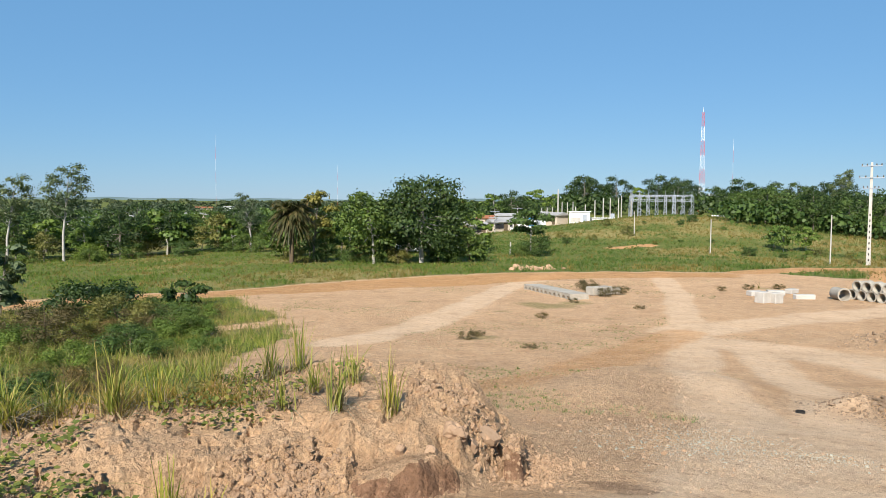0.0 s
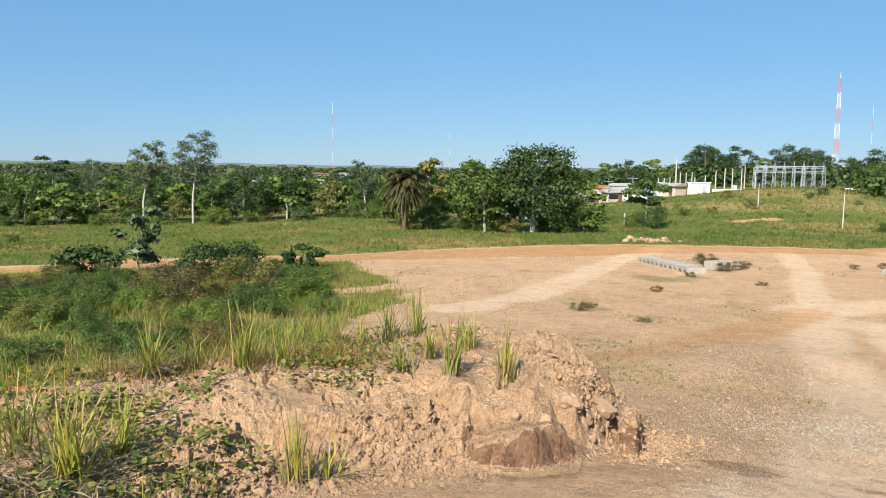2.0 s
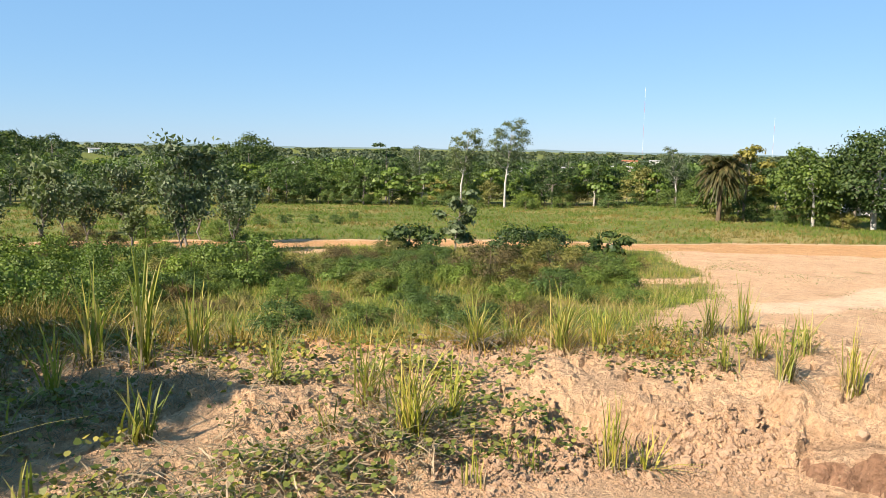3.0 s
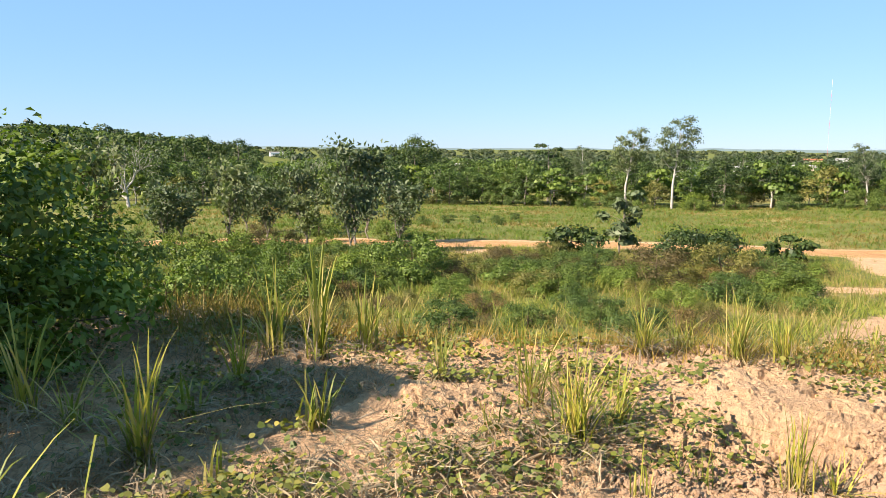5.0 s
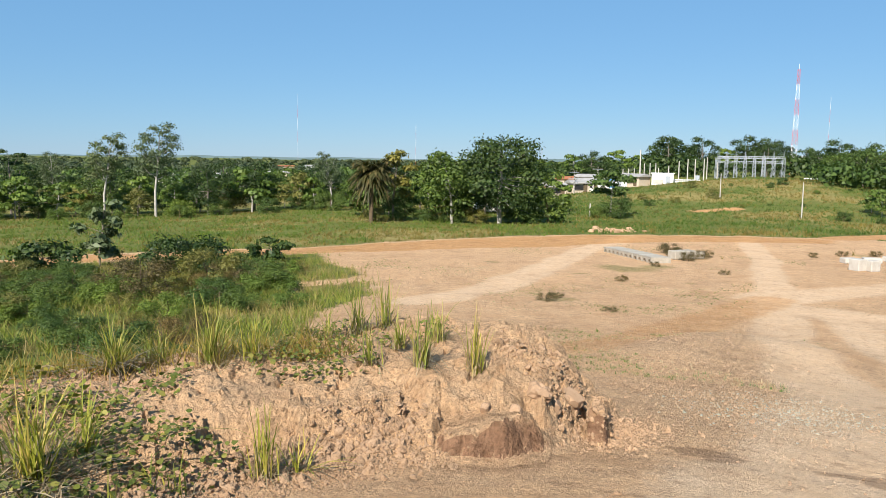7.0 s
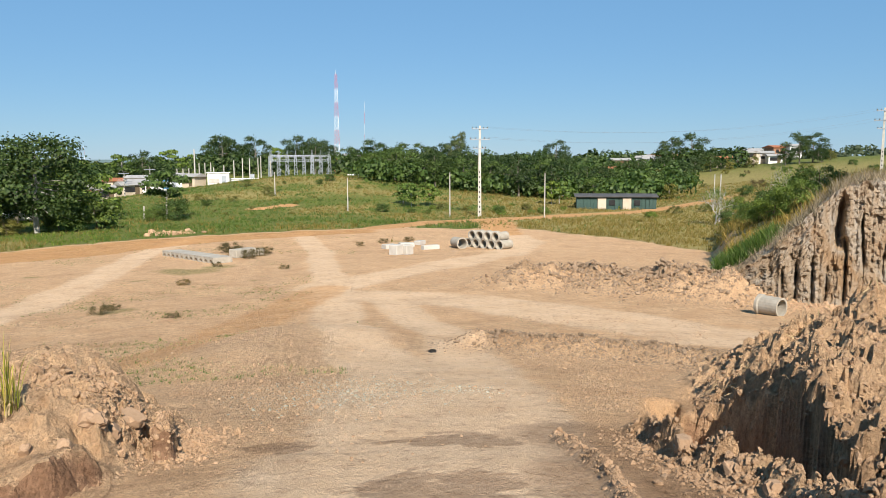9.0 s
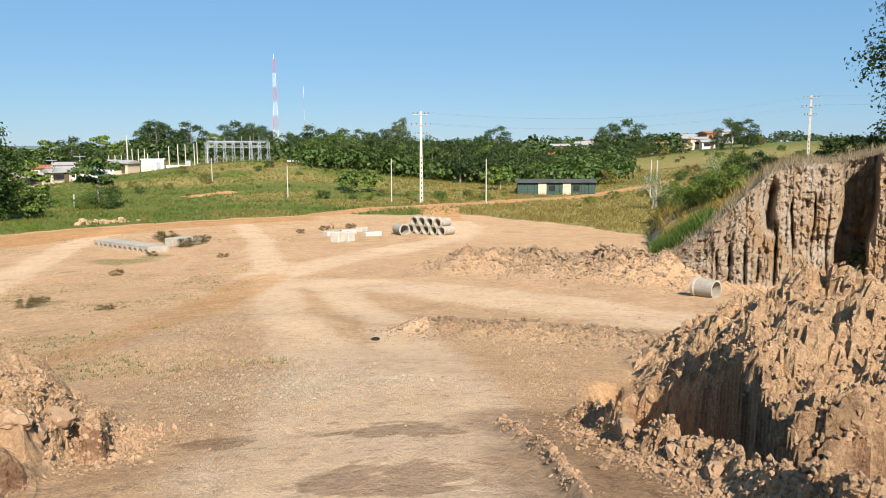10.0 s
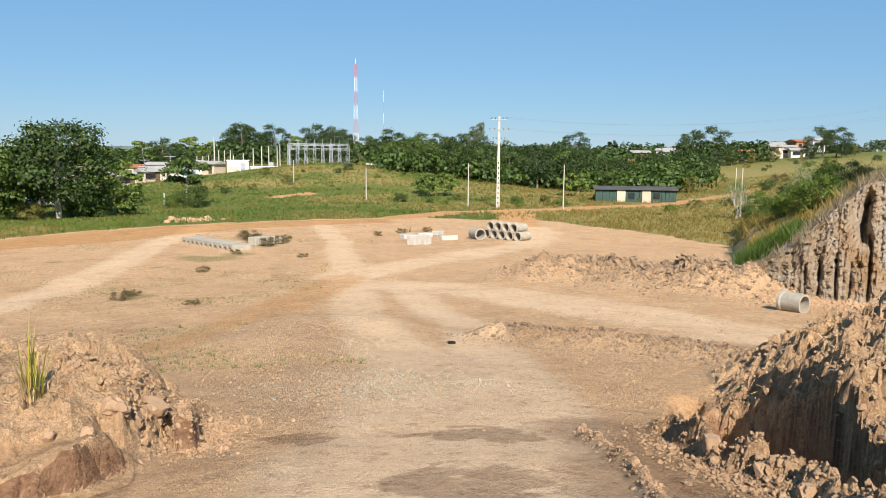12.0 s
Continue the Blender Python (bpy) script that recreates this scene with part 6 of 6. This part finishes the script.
for az, r, w, d, h, roof, wall, lift, turn, label in (
        (-23.4, 236, 7, 6, 3.0, TILE_ROOF, WALL_WHITE, 1.8, 0.5, "white house with red tiled roof among trees"),
        (-38.8, 195, 7, 5, 2.8, TILE_ROOF, WALL_CREAM, 0.6, 0.1, "cream house with small tiled roof on a clearing"),
        (-41.6, 238, 6, 5, 2.8, ROOF_SHEET, WALL_WHITE, 1.8, 0.2, "pale house on the ridge"), (-42.4, 236, 7, 5, 2.6, ROOF_SHEET, WALL_WHITE, 1.3, -0.2, "white house with sheet roof on the ridge"),
        (-43.2, 232, 6, 5, 2.8, ROOF_SHEET, WALL_CREAM, 0.6, 0.1, "cream house on the ridge slope"), (-43.9, 228, 6, 5, 2.6, TILE_ROOF, WALL_CREAM, 0, 0.3, "cream house with tiled roof on the slope"),
        (-46.8, 225, 9, 6, 2.8, TILE_ROOF, WALL_CREAM, 0.4, 0.1, "cream house with orange roof"), (-48.6, 228, 8, 6, 2.8, ROOF_SHEET, WALL_WHITE, 0.3, 0.1, "long white house on the ridge"),
        (-49.5, 230, 7, 6, 3.4, ROOF_SHEET, WALL_CREAM, 0.3, -0.1, "cream house above the others"), (-50.0, 226, 7, 6, 2.6, ROOF_SHEET, WALL_WHITE, 0.0, 0.2, "white house with sheet roof above the slope"),
        (-4.2, 150, 5, 4, 2.2, ROOF_SHEET, WALL_CREAM, 0.0, 0.4, "low cream house with red door"), (-5.0, 156, 6, 5, 2.4, ROOF_SHEET, WALL_WHITE, 0.0, 0.1, "low white house with grey roof"),
        (-6.4, 165, 8, 6, 2.6, ROOF_SHEET, WALL_WHITE, 0.0, 0.0, "white house with wide sheet roof"), (-2.6, 140, 4, 4, 2.0, ROOF_SHEET, WALL_CREAM, 0, 0.3, "small cream house behind trees"),
        (2.6, 96, 4, 4, 3.0, ROOF_SHEET, WALL_WHITE, 0.6, 0.2, "white house half hidden by the big tree"),
        (22.0, 260, 9, 6, 3.0, ROOF_SHEET, WALL_WHITE, 0.5, 0.2, "white building with pale roof in the woods"), (20.6, 230, 8, 6, 2.6, ROOF_SHEET, WALL_WHITE, 0.2, 0.0, "long pale roof in the woods"),
        (23.2, 320, 10, 7, 3.2, ROOF_SHEET, WALL_WHITE, 1.0, 0.1, "pale house far off in the woods"), (17.5, 420, 12, 8, 3.4, TILE_ROOF, WALL_CREAM, 2.0, 0.1, "far house with tiled roof"),
        (15.5, 440, 12, 8, 3.4, ROOF_SHEET, WALL_WHITE, 2.0, 0.1, "far pale house above the trees"), (13.5, 300, 9, 6, 3.0, ROOF_SHEET, WALL_WHITE, 0, 0.1, "white house far beyond the field"),
        (41.8, 250, 6, 5, 3.0, ROOF_SHEET, WALL_WHITE, 0.8, 0.1, "small white house deep in the woods"), (55.5, 620, 16, 9, 4.0, ROOF_SHEET, WALL_WHITE, 3.0, 0.1, "far long white roof near the horizon")):
    make_house(az, r, w * (0.5 if az < -35 else 0.72), d * 0.7, h * (0.7 if az < -35 else 0.85), roof, wall, label, 0.7, turn, lift)
rngh = np.random.default_rng(77)
for k in range(34):
    az, r, town = ((-38.5 - 13 * rngh.random(), 222 + 26 * rngh.random(), 1.6) if k < 12 else (-9 + 9 * rngh.random(), 150 + 60 * rngh.random(), 0.2) if k < 22
                   else (6 + 20 * rngh.random(), 230 + 260 * rngh.random(), 0.8))
    sheet = k % 3
    make_house(az, r, (2.8 + 2.6 * rngh.random()) * (1 if r < 260 else 1.6), 4.0, 1.8 + 0.6 * rngh.random(), (ROOF_SHEET, TILE_ROOF, ROOF_SHEET)[sheet], (WALL_WHITE, WALL_CREAM, WALL_BRICK)[k % 4 % 3],
               ("small house with grey sheet roof among trees", "small house with clay tile roof among trees", "low house with pale sheet roof among trees")[sheet], 0.7, rngh.normal() * 0.4, town, windows=1 + k % 2)


def make_shed(az, r, wide, label, door):
    """A low site hut of upright green sheets under a dark lean-to roof."""
    shed = thing("site_hut", label, "hut", ground_pose(az, r, radians(az + 4), 1.0, 0.35), "green site huts")
    bm = bmesh.new()
    box_bm(bm, 0, 0.03, 1.0, wide - 0.05, 2.9, 1.98)
    wall = part("wall", from_bm("wall", bm, GREEN_SHEET), shed)
    n = int(wide / 0.45)
    bm = bmesh.new()
    box_bm(bm, 0, -1.48, 1.0, 0.43, 0.10, 2.0, 0.01)
    sheet = from_bm("sheet", bm, GREEN_SHEET)
    for i in range(n):
        part("sheet", sheet, wall, at=Matrix.Translation((-wide / 2 + wide / n * (i + 0.5), -0.02 * (i % 2), 0)))
    bm = bmesh.new()
    m = Matrix.Translation((0, 0, 2.15)) @ Matrix.Rotation(0.07, 4, "X") @ Matrix.Diagonal((wide + 0.5, 3.8, 0.09, 1))
    bmesh.ops.create_cube(bm, size=1, matrix=m)
    part("roof", from_bm("roof", bm, DARK_SHEET), shed, "dark sheet roof")
    bm = bmesh.new()
    box_bm(bm, door, -1.62, 0.95, 1.1, 0.05, 1.9, 0.01)
    part("door", from_bm("door", bm, WALL_CREAM), shed, "brown plywood door")
    bm = bmesh.new()
    box_bm(bm, door + 1.3, -1.61, 1.25, 0.8, 0.05, 0.7, 0.01)
    part("window", from_bm("window", bm, DARK_GLASS), shed)
    return shed


make_shed(-38.0, 104, 5.4, "green sheet-metal site hut with dark roof", 0.6)
make_shed(-40.8, 105, 5.2, "second green sheet-metal site hut with dark roof", -1.2)


# ---- substation and masts ----
def lattice(tall, base, top, levels):
    """The corner points of a four-legged tower, leg by leg."""
    pts = [[Vector((sx * (base + (top - base) * i / levels) / 2, sy * (base + (top - base) * i / levels) / 2, tall * i / levels)) for i in range(levels + 1)] for sx, sy in ((-1, -1), (1, -1), (1, 1), (-1, 1))]
    return pts


def make_mast(az, r, tall, base, bands, label):
    mast = thing("radio_mast", label, "mast", ground_pose(az, r, radians(az)))
    levels = bands * 3
    pts = lattice(tall, base, base * 0.35, levels)
    for b in range(bands):
        runs = []
        for i in range(b * 3, b * 3 + 3):
            for k in range(4):
                a0, a1 = pts[k][i], pts[k][i + 1]
                b0, b1 = pts[(k + 1) % 4][i], pts[(k + 1) % 4][i + 1]
                runs += [([a0, a1], [0.05, 0.05]), ([a0, b1], [0.022, 0.022]), ([b0, a1], [0.022, 0.022]), ([a1, b1], [0.02, 0.02])]
        part("section", tubes("section", runs, RED_PAINT if b % 2 == 0 else WHITE_PAINT, 4), mast, "red lattice section" if b % 2 == 0 else "white lattice section")
    part("antenna", tubes("antenna", [([(0, 0, tall), (0, 0, tall + 1.5)], [0.06, 0.03])], WHITE_PAINT, 5), mast)
    return mast


make_mast(-18.75, 235, 29.0, 1.7, 7, "tall red and white lattice radio mast")
for az, r, h in ((16.6, 900, 84), (7.9, 800, 46), (-20.8, 700, 60), (-1.5, 700, 22)):
    t = thing("guyed_mast", "thin far-off guyed mast", "mast", ground_pose(az, r), "far masts")
    for b in range(6):
        part("section", tubes("section", [([(0, 0, h * b / 6), (0, 0, h * (b + 1) / 6)], [0.08, 0.08])], WHITE_PAINT if b % 2 else RED_PAINT, 5), t)


def make_gantry(az, r, bays, label):
    """Steel switchyard gantries: lattice columns, beams and lightning spikes."""
    yard = thing("switchyard_gantry", label, "gantry", ground_pose(az, r, radians(az)))
    span = 15.5
    for row, yy in ((0, 0.0), (1, 7.0), (2, 15.0)):
        for i in range(bays + 1):
            xx = -span / 2 + span * i / bays
            col = lattice(5.6, 0.8, 0.55, 6)
            runs = []
            for k in range(4):
                for q in range(6):
                    o = Vector((xx, yy, 0))
                    a0, a1, b1 = col[k][q] + o, col[k][q + 1] + o, col[(k + 1) % 4][q + 1] + o
                    runs += [([a0, a1], [0.07, 0.07]), ([a0, b1], [0.04, 0.04])]
            runs.append(([(xx, yy, 5.6), (xx, yy, 7.2)], [0.06, 0.02]))
            part("column", tubes("column", runs, STEEL, 4), yard)
        for z in (4.2, 5.4):
            runs = [([(-span / 2, yy - 0.25, z), (span / 2, yy - 0.25, z)], [0.05, 0.05]), ([(-span / 2, yy + 0.25, z), (span / 2, yy + 0.25, z)], [0.04, 0.04]),
                    ([(-span / 2, yy, z + 0.45), (span / 2, yy, z + 0.45)], [0.05, 0.05])]
            for i in range(24):
                xx = -span / 2 + span * i / 24
                runs.append(([(xx, yy - 0.25, z), (xx + span / 24, yy, z + 0.45)], [0.03, 0.03]))
            part("beam", tubes("beam", runs, STEEL, 4), yard)
    return yard


make_gantry(-16.0, 205, 7, "grey steel lattice switchyard gantries behind the hill")
for k, (az, r, h) in enumerate(((-8.6, 178, 7.6), (-8.9, 182, 4.5), (-9.3, 186, 4.4), (-9.7, 190, 4.3), (-11.9, 178, 5.2), (-12.4, 180, 5.2), (-13.0, 182, 5.2), (-11.3, 176, 4.8), (-10.6, 176, 3.8), (-13.9, 186, 4.5), (-13.2, 190, 5.6), (-7.8, 172, 3.6), (-8.2, 174, 3.6), (-7.4, 176, 3.6), (-9.9, 174, 3.4))):
    make_post(az, r, h + 0.4, "white concrete pole in the substation yard", 0.10 if k else 0.13)
for az, r, h in ((-3.9, 148, 4.4), (-5.6, 140, 4.6), (-1.0, 150, 4.0), (-2.4, 150, 4.0)):
    make_pole(az, r, h, "small street power pole among the houses")


def make_kiosk(az, r, wide, deep, tall, mat, label, panel=None):
    k = thing("substation_building", label, "building", ground_pose(az, r, radians(az)))
    bm = bmesh.new()
    box_bm(bm, 0, 0, tall / 2 - 0.4, wide, deep, tall + 0.8, 0.03)
    part("wall", from_bm("wall", bm, WALL_WHITE), k)
    bm = bmesh.new()
    box_bm(bm, 0, 0, tall + 0.08, wide + 0.4, deep + 0.4, 0.16, 0.02)
    part("roof", from_bm("roof", bm, mat), k)
    bm = bmesh.new()
    box_bm(bm, wide * 0.25, -deep / 2 - 0.01, 1.05, 0.9, 0.08, 2.1, 0.01)
    part("door", from_bm("door", bm, STEEL), k)
    if panel:
        bm = bmesh.new()
        box_bm(bm, -wide * 0.2, -deep / 2 - 0.02, tall * 0.35, wide * 0.5, 0.06, tall * 0.35, 0.01)
        part("panel", from_bm("panel", bm, panel), k)
    return k


make_kiosk(-10.2, 172, 4.5, 3.5, 2.6, WHITE_PAINT, "white substation control building", PALE_CONCRETE)
make_kiosk(-6.9, 160, 3.0, 3.0, 1.8, BLUE_PAINT, "small white hut with blue roof", BLUE_PAINT)
make_kiosk(-12.0, 174, 7.0, 0.6, 1.0, WHITE_PAINT, "low white substation boundary wall")
make_kiosk(-20.8, 168, 7.4, 5.0, 1.6, WHITE_PAINT, "long low white building behind the hill")
make_kiosk(-19.9, 260, 6.0, 6.0, 5.2, WHITE_PAINT, "white water tank building among trees")
# rubble heap beside the orange road
clods("rubble_heap", "brown rubble heaped beside the road", 120, 330, beside([(-5.6, 66.5), (-8.0, 67.5)], 0.5), 0.09, CLOD)
